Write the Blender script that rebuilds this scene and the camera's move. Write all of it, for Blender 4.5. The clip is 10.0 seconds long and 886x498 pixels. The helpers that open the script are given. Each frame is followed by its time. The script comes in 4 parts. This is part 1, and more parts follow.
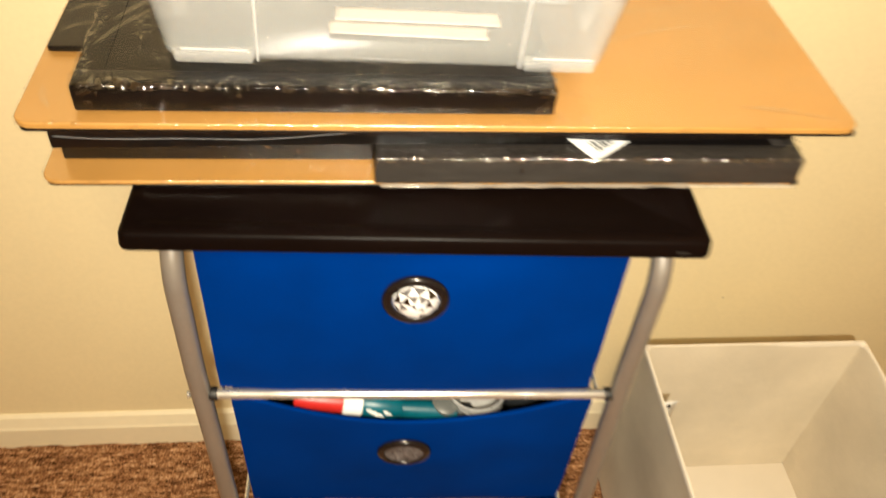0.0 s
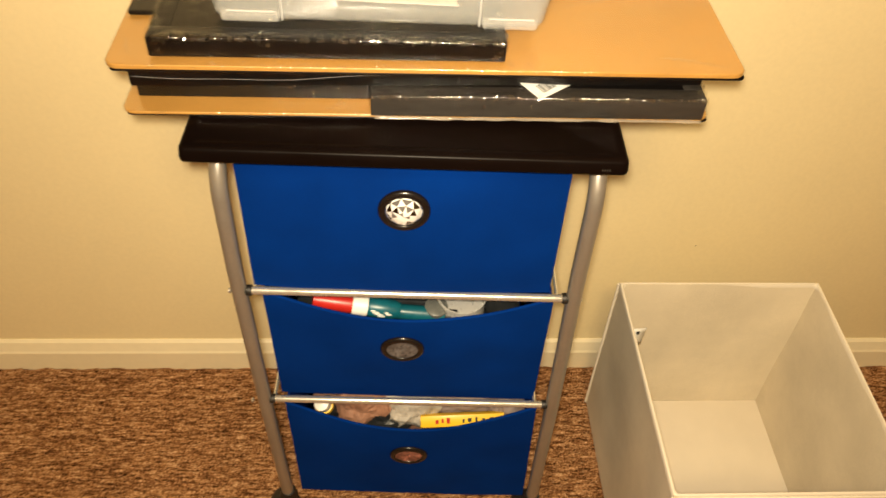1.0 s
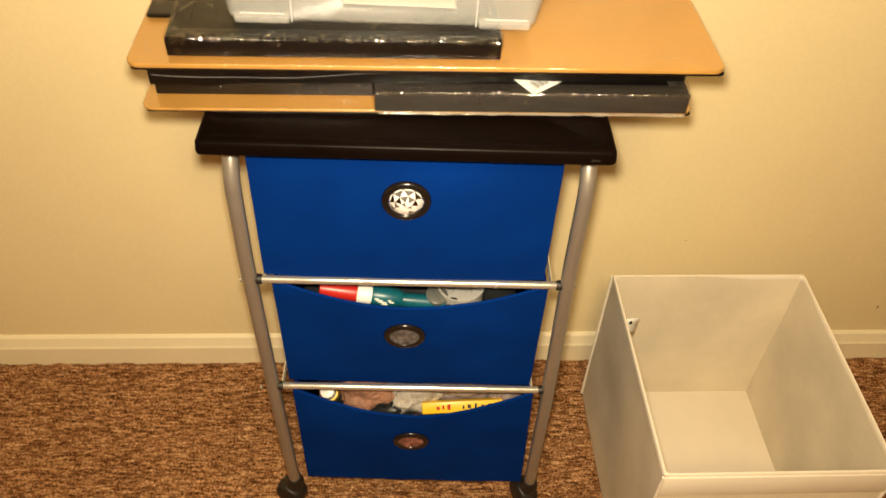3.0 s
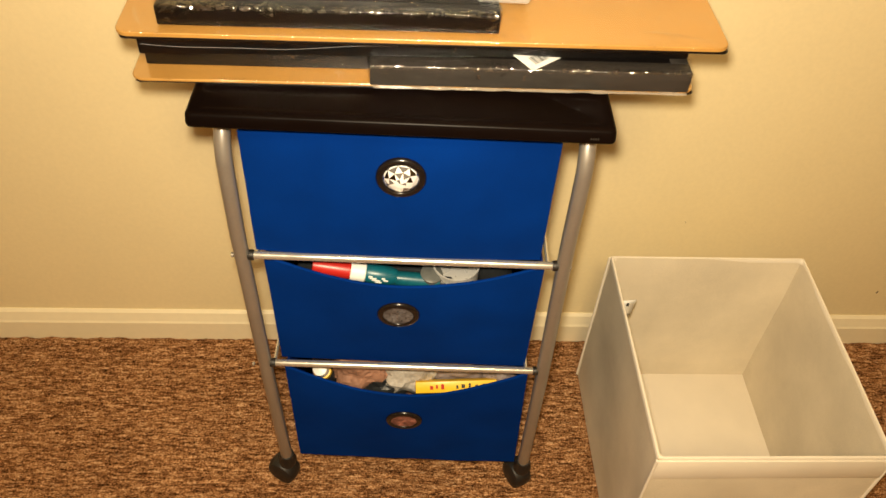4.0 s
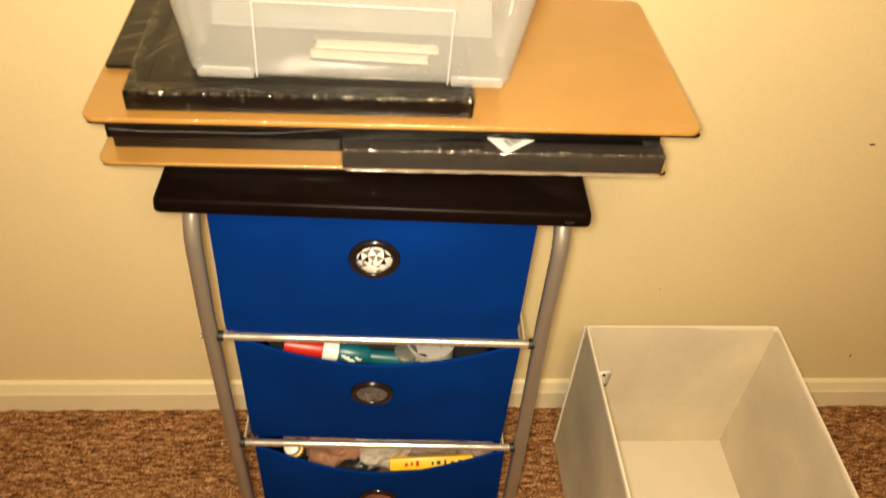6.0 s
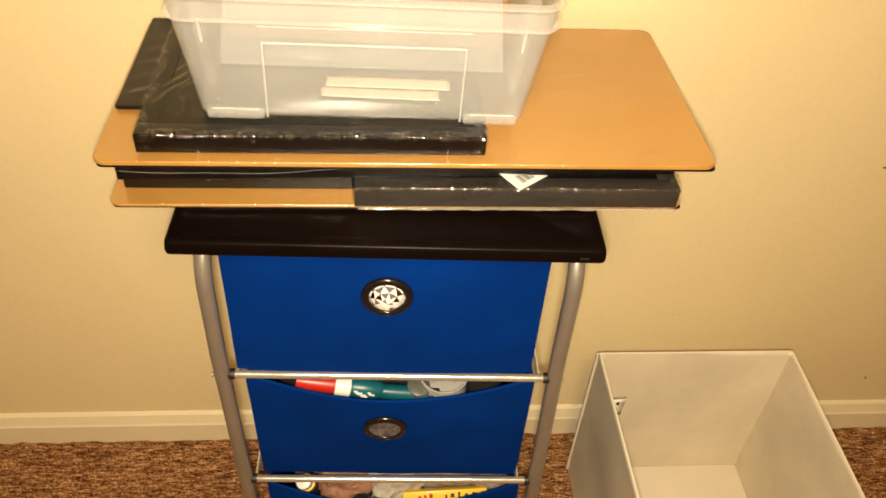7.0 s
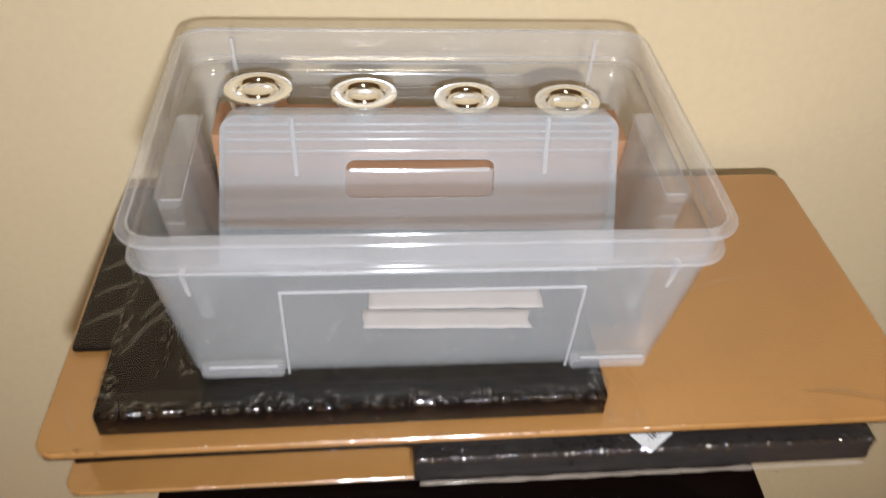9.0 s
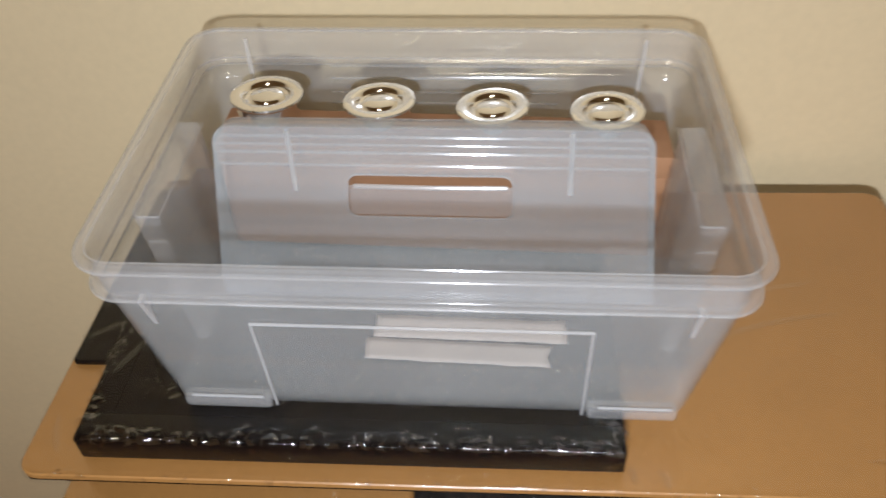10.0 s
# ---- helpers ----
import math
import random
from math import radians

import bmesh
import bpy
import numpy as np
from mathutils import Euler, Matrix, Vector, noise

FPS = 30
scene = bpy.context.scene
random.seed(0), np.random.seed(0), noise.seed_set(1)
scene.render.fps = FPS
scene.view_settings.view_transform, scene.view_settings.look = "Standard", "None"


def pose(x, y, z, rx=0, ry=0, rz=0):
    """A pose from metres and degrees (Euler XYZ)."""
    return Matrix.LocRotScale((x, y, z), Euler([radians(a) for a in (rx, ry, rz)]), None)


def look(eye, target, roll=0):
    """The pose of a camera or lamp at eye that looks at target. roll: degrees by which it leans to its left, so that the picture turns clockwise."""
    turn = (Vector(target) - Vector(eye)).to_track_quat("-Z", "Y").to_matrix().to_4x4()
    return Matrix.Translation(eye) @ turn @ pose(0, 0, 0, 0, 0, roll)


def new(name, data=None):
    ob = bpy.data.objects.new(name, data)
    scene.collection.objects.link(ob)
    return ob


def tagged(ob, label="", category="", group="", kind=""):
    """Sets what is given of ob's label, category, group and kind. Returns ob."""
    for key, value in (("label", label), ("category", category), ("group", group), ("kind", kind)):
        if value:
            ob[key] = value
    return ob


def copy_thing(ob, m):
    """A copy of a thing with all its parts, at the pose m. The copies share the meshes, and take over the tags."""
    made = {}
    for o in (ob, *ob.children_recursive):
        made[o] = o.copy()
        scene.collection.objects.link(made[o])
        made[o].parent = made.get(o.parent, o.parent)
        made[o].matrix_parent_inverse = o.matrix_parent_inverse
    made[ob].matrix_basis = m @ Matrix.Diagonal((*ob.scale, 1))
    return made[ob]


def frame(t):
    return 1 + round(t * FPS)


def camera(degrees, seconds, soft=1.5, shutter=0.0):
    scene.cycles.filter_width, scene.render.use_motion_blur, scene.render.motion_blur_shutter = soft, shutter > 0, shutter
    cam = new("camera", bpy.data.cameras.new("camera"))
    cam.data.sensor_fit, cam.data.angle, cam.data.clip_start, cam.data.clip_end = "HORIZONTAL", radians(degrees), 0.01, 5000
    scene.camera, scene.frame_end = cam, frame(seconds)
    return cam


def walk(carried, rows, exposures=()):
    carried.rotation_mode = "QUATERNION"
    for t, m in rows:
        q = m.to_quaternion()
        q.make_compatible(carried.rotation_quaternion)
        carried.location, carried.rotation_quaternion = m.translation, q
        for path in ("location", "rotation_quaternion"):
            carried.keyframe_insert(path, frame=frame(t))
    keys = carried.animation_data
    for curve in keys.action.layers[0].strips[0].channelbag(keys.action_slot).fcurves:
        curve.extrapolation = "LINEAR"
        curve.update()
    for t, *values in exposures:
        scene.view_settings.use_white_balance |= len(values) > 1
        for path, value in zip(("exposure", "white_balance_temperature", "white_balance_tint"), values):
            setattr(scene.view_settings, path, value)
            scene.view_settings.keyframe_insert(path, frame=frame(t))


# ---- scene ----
# The camera and its walk.
cam = camera(56.3, 10.0, soft=1.5, shutter=0.7)
PATH = [
    (0, (0.032, 0.049, 1.117), (0.246, 1.458, -0.286), 5.6),
    (0.5, (0.074, -0.064, 1.166), (0.224, 1.354, -0.237), 4.0),
    (1, (0.072, -0.129, 1.193), (0.181, 1.28, -0.222), 3.4),
    (1.5, (0.076, -0.15, 1.211), (0.125, 1.299, -0.167), 1.8),
    (2, (0.074, -0.173, 1.222), (0.143, 1.311, -0.118), 3.1),
    (2.5, (0.068, -0.18, 1.219), (0.176, 1.278, -0.146), 2.6),
    (4, (0.074, -0.168, 1.202), (0.187, 1.219, -0.235), 4.1),
    (4.5, (0.079, -0.164, 1.203), (0.194, 1.225, -0.231), 3.9),
    (5, (0.073, -0.157, 1.198), (0.201, 1.221, -0.246), 5.0),
    (6.5, (0.074, -0.123, 1.228), (0.259, 1.368, -0.092), 5.0),
    (7, (0.066, -0.112, 1.23), (0.23, 1.372, -0.102), 4.2),
    (7.5, (0.069, -0.094, 1.262), (0.186, 1.462, 0.01), 3.3),
    (8, (0.056, -0.042, 1.262), (0.174, 1.523, 0.024), 2.4),
    (8.5, (0.033, 0.076, 1.254), (0.144, 1.612, -0.022), 0.4),
    (9, (0.029, 0.179, 1.210), (0.180, 1.689, -0.093), 2.1),
    (9.5, (0.086, 0.209, 1.205), (0.103, 1.718, -0.106), 0.3),
    (10, (0.100, 0.234, 1.194), (-0.053, 1.720, -0.135), -3.4),
]
EXPOSURES = [
    (0.0, 0.15, 5350, 10),
    (0.6, -0.02, 5850, 10),
    (2.0, -0.05, 6200, 10),
    (4.0, -0.03, 6030, 10),
    (5.2, -0.03, 6030, 10),
    (6.5, -0.1, 6250, 10),
    (7.0, -0.15, 6050, 11),
    (7.5, -0.2, 5750, 12),
    (8.0, -0.25, 5500, 13),
    (8.5, -0.42, 5000, 15),
    (9.0, -0.92, 4420, 18),
    (10.0, -1.2, 4380, 17),
]
walk(cam, [(t, look(eye, target, roll)) for t, eye, target, roll in PATH], EXPOSURES)

# World and light: a closed room at night, lit by a phone torch set near the camera's walk and an unseen soft fill from
# above.
world = bpy.data.worlds.new("night")
world.use_nodes = True
world.node_tree.nodes["Background"].inputs[0].default_value = (0.02, 0.018, 0.015, 1)
world.node_tree.nodes["Background"].inputs[1].default_value = 0.2
scene.world = world


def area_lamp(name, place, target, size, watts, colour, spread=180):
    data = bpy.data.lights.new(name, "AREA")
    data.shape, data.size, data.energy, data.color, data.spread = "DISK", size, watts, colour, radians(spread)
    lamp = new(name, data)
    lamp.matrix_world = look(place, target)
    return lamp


area_lamp("phone_torch", (0.062, -0.145, 1.229), (0.13, 0.70, 0.60), 0.036, 13.8, (1.0, 0.81, 0.53), 160)
# Assumed room light without a fixture, added as fill to soften the torch's shadows.
area_lamp("assumed_ceiling_fill", (0.1, -0.9, 2.34), (0.1, -0.9, 0.0), 0.45, 31.0, (1.0, 0.70, 0.30))


# ---- materials ----
def nodes_of(name):
    m = bpy.data.materials.new(name)
    m.use_nodes = True
    tree = m.node_tree
    return m, tree, tree.nodes["Principled BSDF"]


def noise_node(tree, scale, detail=3.0, stretch=(1, 1, 1), rough=0.55):
    co = tree.nodes.new("ShaderNodeTexCoord")
    mp = tree.nodes.new("ShaderNodeMapping")
    mp.inputs["Scale"].default_value = stretch
    nz = tree.nodes.new("ShaderNodeTexNoise")
    nz.inputs["Scale"].default_value, nz.inputs["Detail"].default_value = scale, detail
    nz.inputs["Roughness"].default_value = rough
    tree.links.new(co.outputs["Object"], mp.inputs["Vector"])
    tree.links.new(mp.outputs["Vector"], nz.inputs["Vector"])
    return nz.outputs["Fac"]


def ramp(tree, fac, stops):
    r = tree.nodes.new("ShaderNodeValToRGB")
    while len(r.color_ramp.elements) < len(stops):
        r.color_ramp.elements.new(0.5)
    for e, (p, c) in zip(r.color_ramp.elements, stops):
        e.position, e.color = p, (*c, 1)
    tree.links.new(fac, r.inputs["Fac"])
    return r.outputs["Color"]


def mixed(tree, kind, fac, a, b):
    n = tree.nodes.new("ShaderNodeMix")
    n.data_type, n.blend_type = "RGBA", kind
    n.inputs["Factor"].default_value = fac
    tree.links.new(a, n.inputs["A"])
    tree.links.new(b, n.inputs["B"])
    return n.outputs["Result"]


def bump_node(tree, height, strength, distance):
    b = tree.nodes.new("ShaderNodeBump")
    b.inputs["Strength"].default_value, b.inputs["Distance"].default_value = strength, distance
    tree.links.new(height, b.inputs["Height"])
    return b.outputs["Normal"]


def surface(name, colour, vary=0.12, rough=0.5, metal=0.0, coarse=6.0, fine=120.0, bump=0.15, depth=0.001,
            stretch=(1, 1, 1), coat=0.0, spec=0.5, sheen=0.0):
    """A procedural surface with variation at two scales, fine relief and uneven gloss."""
    m, tree, bsdf = nodes_of(name)
    lo = tuple(c * (1 - vary) for c in colour)
    hi = tuple(min(1, c * (1 + vary)) for c in colour)
    big = ramp(tree, noise_node(tree, coarse, 4, stretch), [(0.3, lo), (0.7, hi)])
    small_fac = noise_node(tree, fine, 3, stretch)
    small = ramp(tree, small_fac, [(0.3, (1 - vary * 0.8,) * 3), (0.7, (1, 1, 1))])
    tree.links.new(mixed(tree, "MULTIPLY", 1.0, big, small), bsdf.inputs["Base Color"])
    rr_ = ramp(tree, noise_node(tree, coarse * 2.3, 3), [(0.3, (max(rough - 0.07, 0.02),) * 3), (0.7, (min(1, rough + 0.07),) * 3)])
    tree.links.new(rr_, bsdf.inputs["Roughness"])
    bsdf.inputs["Metallic"].default_value = metal
    bsdf.inputs["Specular IOR Level"].default_value = spec
    bsdf.inputs["Coat Weight"].default_value = coat
    bsdf.inputs["Coat Roughness"].default_value = 0.12
    bsdf.inputs["Sheen Weight"].default_value = sheen
    if bump:
        tree.links.new(bump_node(tree, small_fac, bump, depth), bsdf.inputs["Normal"])
    return m


def grazing(tree, least, most, power):
    """Gloss that grows towards a grazing view, alike for both sides of a thin sheet."""
    lw = tree.nodes.new("ShaderNodeLayerWeight")
    lw.inputs["Blend"].default_value = 0.5
    pw = tree.nodes.new("ShaderNodeMath")
    pw.operation, pw.inputs[1].default_value = "POWER", power
    tree.links.new(lw.outputs["Facing"], pw.inputs[0])
    ma = tree.nodes.new("ShaderNodeMath")
    ma.operation, ma.inputs[1].default_value, ma.inputs[2].default_value = "MULTIPLY_ADD", most - least, least
    tree.links.new(pw.outputs[0], ma.inputs[0])
    return ma.outputs[0]


def clear_plastic(name, colour, milk, rough, grain=60.0):
    """Thin translucent plastic: part of the light goes through, part is scattered, with a gloss on top."""
    m, tree, bsdf = nodes_of(name)
    out = tree.nodes["Material Output"]
    tree.nodes.remove(bsdf)
    see = tree.nodes.new("ShaderNodeBsdfTransparent")
    see.inputs["Color"].default_value = (0.97, 0.97, 0.97, 1)
    haze = tree.nodes.new("ShaderNodeBsdfDiffuse")
    haze.inputs["Color"].default_value = (*colour, 1)
    glow = tree.nodes.new("ShaderNodeBsdfTranslucent")
    glow.inputs["Color"].default_value = (*colour, 1)
    both = tree.nodes.new("ShaderNodeMixShader")
    both.inputs[0].default_value = 0.25
    tree.links.new(haze.outputs[0], both.inputs[1])
    tree.links.new(glow.outputs[0], both.inputs[2])
    body = tree.nodes.new("ShaderNodeMixShader")
    cloud = ramp(tree, noise_node(tree, 9, 3), [(0.3, (milk * 0.85,) * 3), (0.7, (min(1, milk * 1.15),) * 3)])
    tree.links.new(cloud, body.inputs[0])
    tree.links.new(see.outputs[0], body.inputs[1])
    tree.links.new(both.outputs[0], body.inputs[2])
    gloss = tree.nodes.new("ShaderNodeBsdfGlossy")
    gloss.inputs["Roughness"].default_value = rough
    tree.links.new(bump_node(tree, noise_node(tree, grain, 2), 0.06, 0.001), gloss.inputs["Normal"])
    top = tree.nodes.new("ShaderNodeMixShader")
    tree.links.new(grazing(tree, 0.045, 0.55, 4.0), top.inputs[0])
    tree.links.new(body.outputs[0], top.inputs[1])
    tree.links.new(gloss.outputs[0], top.inputs[2])
    tree.links.new(top.outputs[0], out.inputs["Surface"])
    return m


def wrap_film(name, scale, stretch, strength, distance, least):
    """Crinkled shrink film: nearly clear, with sharp small highlights."""
    m, tree, bsdf = nodes_of(name)
    out = tree.nodes["Material Output"]
    tree.nodes.remove(bsdf)
    see = tree.nodes.new("ShaderNodeBsdfTransparent")
    gloss = tree.nodes.new("ShaderNodeBsdfGlossy")
    gloss.inputs["Roughness"].default_value = 0.075
    ripple = bump_node(tree, noise_node(tree, scale, 0.7, stretch), strength, distance)
    tree.links.new(ripple, gloss.inputs["Normal"])
    top = tree.nodes.new("ShaderNodeMixShader")
    tree.links.new(grazing(tree, least, 0.22, 5.0), top.inputs[0])
    tree.links.new(see.outputs[0], top.inputs[1])
    tree.links.new(gloss.outputs[0], top.inputs[2])
    tree.links.new(top.outputs[0], out.inputs["Surface"])
    return m


def carpet_surface():
    m, tree, bsdf = nodes_of("carpet")
    blend = tree.nodes.new("ShaderNodeMath")
    blend.operation, blend.inputs[1].default_value = "MULTIPLY_ADD", 0.62
    ticks = tree.nodes.new("ShaderNodeMath")
    ticks.operation, ticks.inputs[1].default_value = "MULTIPLY", 0.38
    tree.links.new(noise_node(tree, 210, 3, (0.22, 1.25, 1), 0.75), blend.inputs[0])
    tree.links.new(noise_node(tree, 330, 2, (1.0, 0.8, 1), 0.7), ticks.inputs[0])
    tree.links.new(ticks.outputs[0], blend.inputs[2])
    streak = blend.outputs[0]
    fleck = ramp(tree, streak, [(0.37, (0.028, 0.010, 0.004)), (0.46, (0.22, 0.094, 0.035)),
                                (0.54, (0.53, 0.272, 0.118)), (0.63, (0.90, 0.58, 0.33))])
    patch = ramp(tree, noise_node(tree, 5, 3), [(0.3, (0.8, 0.78, 0.76)), (0.7, (1, 1, 1))])
    grit = ramp(tree, noise_node(tree, 420, 2), [(0.3, (0.6, 0.6, 0.6)), (0.7, (1, 1, 1))])
    c = mixed(tree, "MULTIPLY", 1.0, mixed(tree, "MULTIPLY", 1.0, fleck, patch), grit)
    tree.links.new(c, bsdf.inputs["Base Color"])
    bsdf.inputs["Roughness"].default_value = 0.95
    bsdf.inputs["Specular IOR Level"].default_value = 0.1
    tree.links.new(bump_node(tree, noise_node(tree, 260, 3, (0.5, 1.3, 1)), 0.8, 0.005), bsdf.inputs["Normal"])
    return m


CARPET = carpet_surface()
WALL = surface("cream_wall_paint", (0.79, 0.665, 0.40), 0.05, 0.44, coarse=1.4, fine=150, bump=0.12, depth=0.001)
CEILING = surface("ceiling_paint", (0.74, 0.64, 0.44), 0.03, 0.8, fine=90, bump=0.2)
TRIM = surface("cream_gloss_trim", (0.82, 0.73, 0.52), 0.04, 0.35, coarse=5, fine=80, bump=0.05)
TUBE = surface("silver_painted_steel", (0.42, 0.39, 0.35), 0.06, 0.36, metal=0.75, coarse=12, fine=260, bump=0.03)
CHROME_BAR = surface("brushed_steel_bar", (0.72, 0.70, 0.66), 0.05, 0.22, metal=0.8, coarse=14, fine=300, bump=0.03, stretch=(0.2, 1, 1))
BLACK_PLASTIC = surface("black_plastic", (0.004, 0.002, 0.0015), 0.25, 0.36, spec=0.06, coarse=9, fine=220, bump=0.05, stretch=(0.25, 1.5, 1))
BLACK_RING = surface("black_glossy_ring", (0.008, 0.006, 0.006), 0.2, 0.22, coarse=20, fine=260, bump=0.02)
RUBBER = surface("black_caster_plastic", (0.012, 0.010, 0.009), 0.3, 0.5, coarse=20, fine=300, bump=0.1)
BLUE = surface("royal_blue_fabric", (0.0008, 0.0225, 0.170), 0.2, 0.85, coarse=7, fine=900, bump=0.25, depth=0.0006, spec=0.04)
BLUE_IN = surface("blue_fabric_lining", (0.001, 0.014, 0.12), 0.15, 0.9, coarse=7, fine=900, bump=0.2, depth=0.0006, spec=0.08)
BOARD = surface("brown_backing_board", (0.432, 0.226, 0.050), 0.10, 0.42, coarse=5, fine=240, bump=0.06, depth=0.0006, coat=0.45)
BLACK_FRAME = surface("black_frame_moulding", (0.005, 0.004, 0.0038), 0.3, 0.42, spec=0.12, coarse=12, fine=150, bump=0.1, stretch=(0.3, 2, 1))
CHARCOAL = surface("charcoal_frame_moulding", (0.036, 0.031, 0.027), 0.3, 0.40, spec=0.3, coarse=12, fine=140, bump=0.12, stretch=(0.25, 2, 1))
FILM = wrap_film("taut_shrink_film", 34, (1.5, 0.6, 1.0), 0.5, 0.004, 0.045)
# Same film with its gloss raised, to draw the sparkles.
FILM_GLINT = wrap_film("glint_boosted_shrink_film", 150, (1.3, 0.7, 1.0), 0.6, 0.0025, 0.24)
FILM_FOLD = wrap_film("folded_shrink_film", 90, (1.0, 1.0, 1.0), 0.4, 0.002, 0.10)
coat_tree = BOARD.node_tree
coat_tree.links.new(bump_node(coat_tree, noise_node(coat_tree, 6, 2, (1.0, 1.6, 1)), 0.5, 0.035), coat_tree.nodes["Principled BSDF"].inputs["Coat Normal"])
TUB = clear_plastic("frosted_clear_plastic", (0.96, 0.96, 0.96), 0.19, 0.10)
TUB_BODY = clear_plastic("milky_clear_plastic", (0.84, 0.87, 0.88), 0.155, 0.10)
TUB_BACK = clear_plastic("clear_plastic_lid", (0.86, 0.92, 0.96), 0.24, 0.12)
RIDGE = clear_plastic("clear_plastic_ridge", (0.97, 0.97, 0.97), 0.30, 0.12)
FIN = clear_plastic("loose_film_seam", (0.70, 0.60, 0.48), 0.25, 0.12)
MIRROR = surface("polished_chrome", (0.86, 0.85, 0.82), 0.02, 0.06, metal=1.0, coarse=20, fine=300, bump=0.0)
# One jewel in three tones: bright and dark reflections put into the facet colours.
JEWEL = surface("jewel_facet_lit", (0.96, 0.95, 0.95), 0.02, 0.15, metal=0.3, coarse=20, fine=300, bump=0.0)
JEWEL_SHADED = surface("jewel_facet_shaded", (0.34, 0.33, 0.34), 0.05, 0.12, metal=0.7, coarse=20, fine=300, bump=0.0)
JEWEL_SHADED_DEEP = surface("jewel_facet_shaded_deep", (0.20, 0.20, 0.21), 0.05, 0.10, metal=1.0, coarse=20, fine=300, bump=0.0)
CARDBOARD = surface("brown_cardboard", (0.40, 0.22, 0.10), 0.1, 0.8, coarse=10, fine=260, bump=0.1, stretch=(1, 0.3, 1))
CARDBOARD_PALE = surface("pale_cardboard", (0.58, 0.40, 0.22), 0.1, 0.8, coarse=10, fine=260, bump=0.1)
TAPE = surface("masking_tape", (0.80, 0.72, 0.64), 0.08, 0.6, coarse=18, fine=300, bump=0.15)
FELT = surface("white_bin_fabric", (0.73, 0.65, 0.51), 0.14, 0.9, coarse=6, fine=700, bump=0.3, depth=0.0008, spec=0.15)
BINDING = surface("white_bin_binding", (0.78, 0.71, 0.60), 0.04, 0.8, coarse=12, fine=700, bump=0.25, depth=0.0006, spec=0.2)
PAPER = surface("white_paper", (0.80, 0.79, 0.76), 0.04, 0.7, coarse=20, fine=300, bump=0.05)
INK = surface("black_ink", (0.02, 0.02, 0.02), 0.2, 0.6, coarse=30, fine=300, bump=0.0)
GREY_DIRT = surface("wall_scuff", (0.16, 0.11, 0.07), 0.2, 0.9, coarse=60, fine=300, bump=0.0)
GREY_BAG = surface("grey_plastic_bag", (0.13, 0.12, 0.125), 0.6, 0.3, coarse=70, fine=300, bump=0.1)
PINK_PRINT = surface("pink_printed_paper", (0.34, 0.14, 0.11), 0.85, 0.5, coarse=110, fine=300, bump=0.1)
RED = surface("red_plastic", (0.42, 0.016, 0.010), 0.1, 0.35, coarse=20, fine=200, bump=0.03)
TEAL = surface("teal_plastic", (0.006, 0.085, 0.12), 0.2, 0.35, coarse=25, fine=200, bump=0.05)
WHITE_PLASTIC = surface("white_plastic", (0.78, 0.77, 0.74), 0.05, 0.4, coarse=20, fine=200, bump=0.03)
TIN = surface("tin_metal", (0.70, 0.69, 0.67), 0.08, 0.30, metal=0.45, coarse=20, fine=250, bump=0.05)
DARK = surface("dark_plastic", (0.02, 0.022, 0.025), 0.3, 0.4, coarse=20, fine=200, bump=0.05)
GREY = surface("grey_plastic", (0.10, 0.105, 0.10), 0.2, 0.4, coarse=20, fine=200, bump=0.05)
YELLOW = surface("yellow_card", (0.80, 0.50, 0.015), 0.06, 0.4, coarse=20, fine=250, bump=0.04)
PINK = surface("pinkish_brown_paper", (0.30, 0.155, 0.10), 0.2, 0.7, coarse=35, fine=200, bump=0.2)
SCRAP = surface("pale_grey_paper", (0.46, 0.43, 0.39), 0.25, 0.6, coarse=40, fine=200, bump=0.1)
BAG = clear_plastic("crumpled_clear_bag", (0.62, 0.50, 0.47), 0.50, 0.15)


# ---- building helpers ----
def part(name, bm, material, parent=None, label="", smooth=True, share=None, crease=42, outward=True):
    """Links a bmesh as one mesh object under a thing or part."""
    if share is None:
        share = bpy.data.meshes.new(name)
        if outward:
            bmesh.ops.recalc_face_normals(bm, faces=bm.faces)
        for f in bm.faces:
            f.smooth = smooth
        bm.to_mesh(share)
        bm.free()
        share.materials.append(material)
        if smooth:
            share.set_sharp_from_angle(angle=radians(crease))
    ob = new(name, share)
    ob.parent = parent
    if label:
        ob["label"] = label
    return ob


def thing(name, label, category, place=(0, 0, 0), turn=0.0, group=""):
    """An empty at a thing's base."""
    ob = new(name)
    ob.empty_display_size = 0.02
    ob.matrix_basis = pose(*place, 0, 0, turn)
    return tagged(ob, label, category, group)


def rbox(bm, x0, x1, y0, y1, z0, z1, bevel=0.001, segments=2):
    made = bmesh.ops.create_cube(bm, size=1.0)["verts"]
    for v in made:
        v.co = Vector(((x0 + x1) / 2 + v.co.x * (x1 - x0), (y0 + y1) / 2 + v.co.y * (y1 - y0), (z0 + z1) / 2 + v.co.z * (z1 - z0)))
    if bevel:
        edges = list({e for v in made for e in v.link_edges})
        bmesh.ops.bevel(bm, geom=edges, offset=bevel, segments=segments, profile=0.5, affect="EDGES")
    return bm


def ring_points(x0, x1, y0, y1, r, n=6):
    pts = []
    for cx, cy, a0 in ((x1 - r, y1 - r, 0), (x0 + r, y1 - r, 90), (x0 + r, y0 + r, 180), (x1 - r, y0 + r, 270)):
        for i in range(n + 1):
            a = radians(a0 + 90 * i / n)
            pts.append((cx + r * math.cos(a), cy + r * math.sin(a)))
    return pts


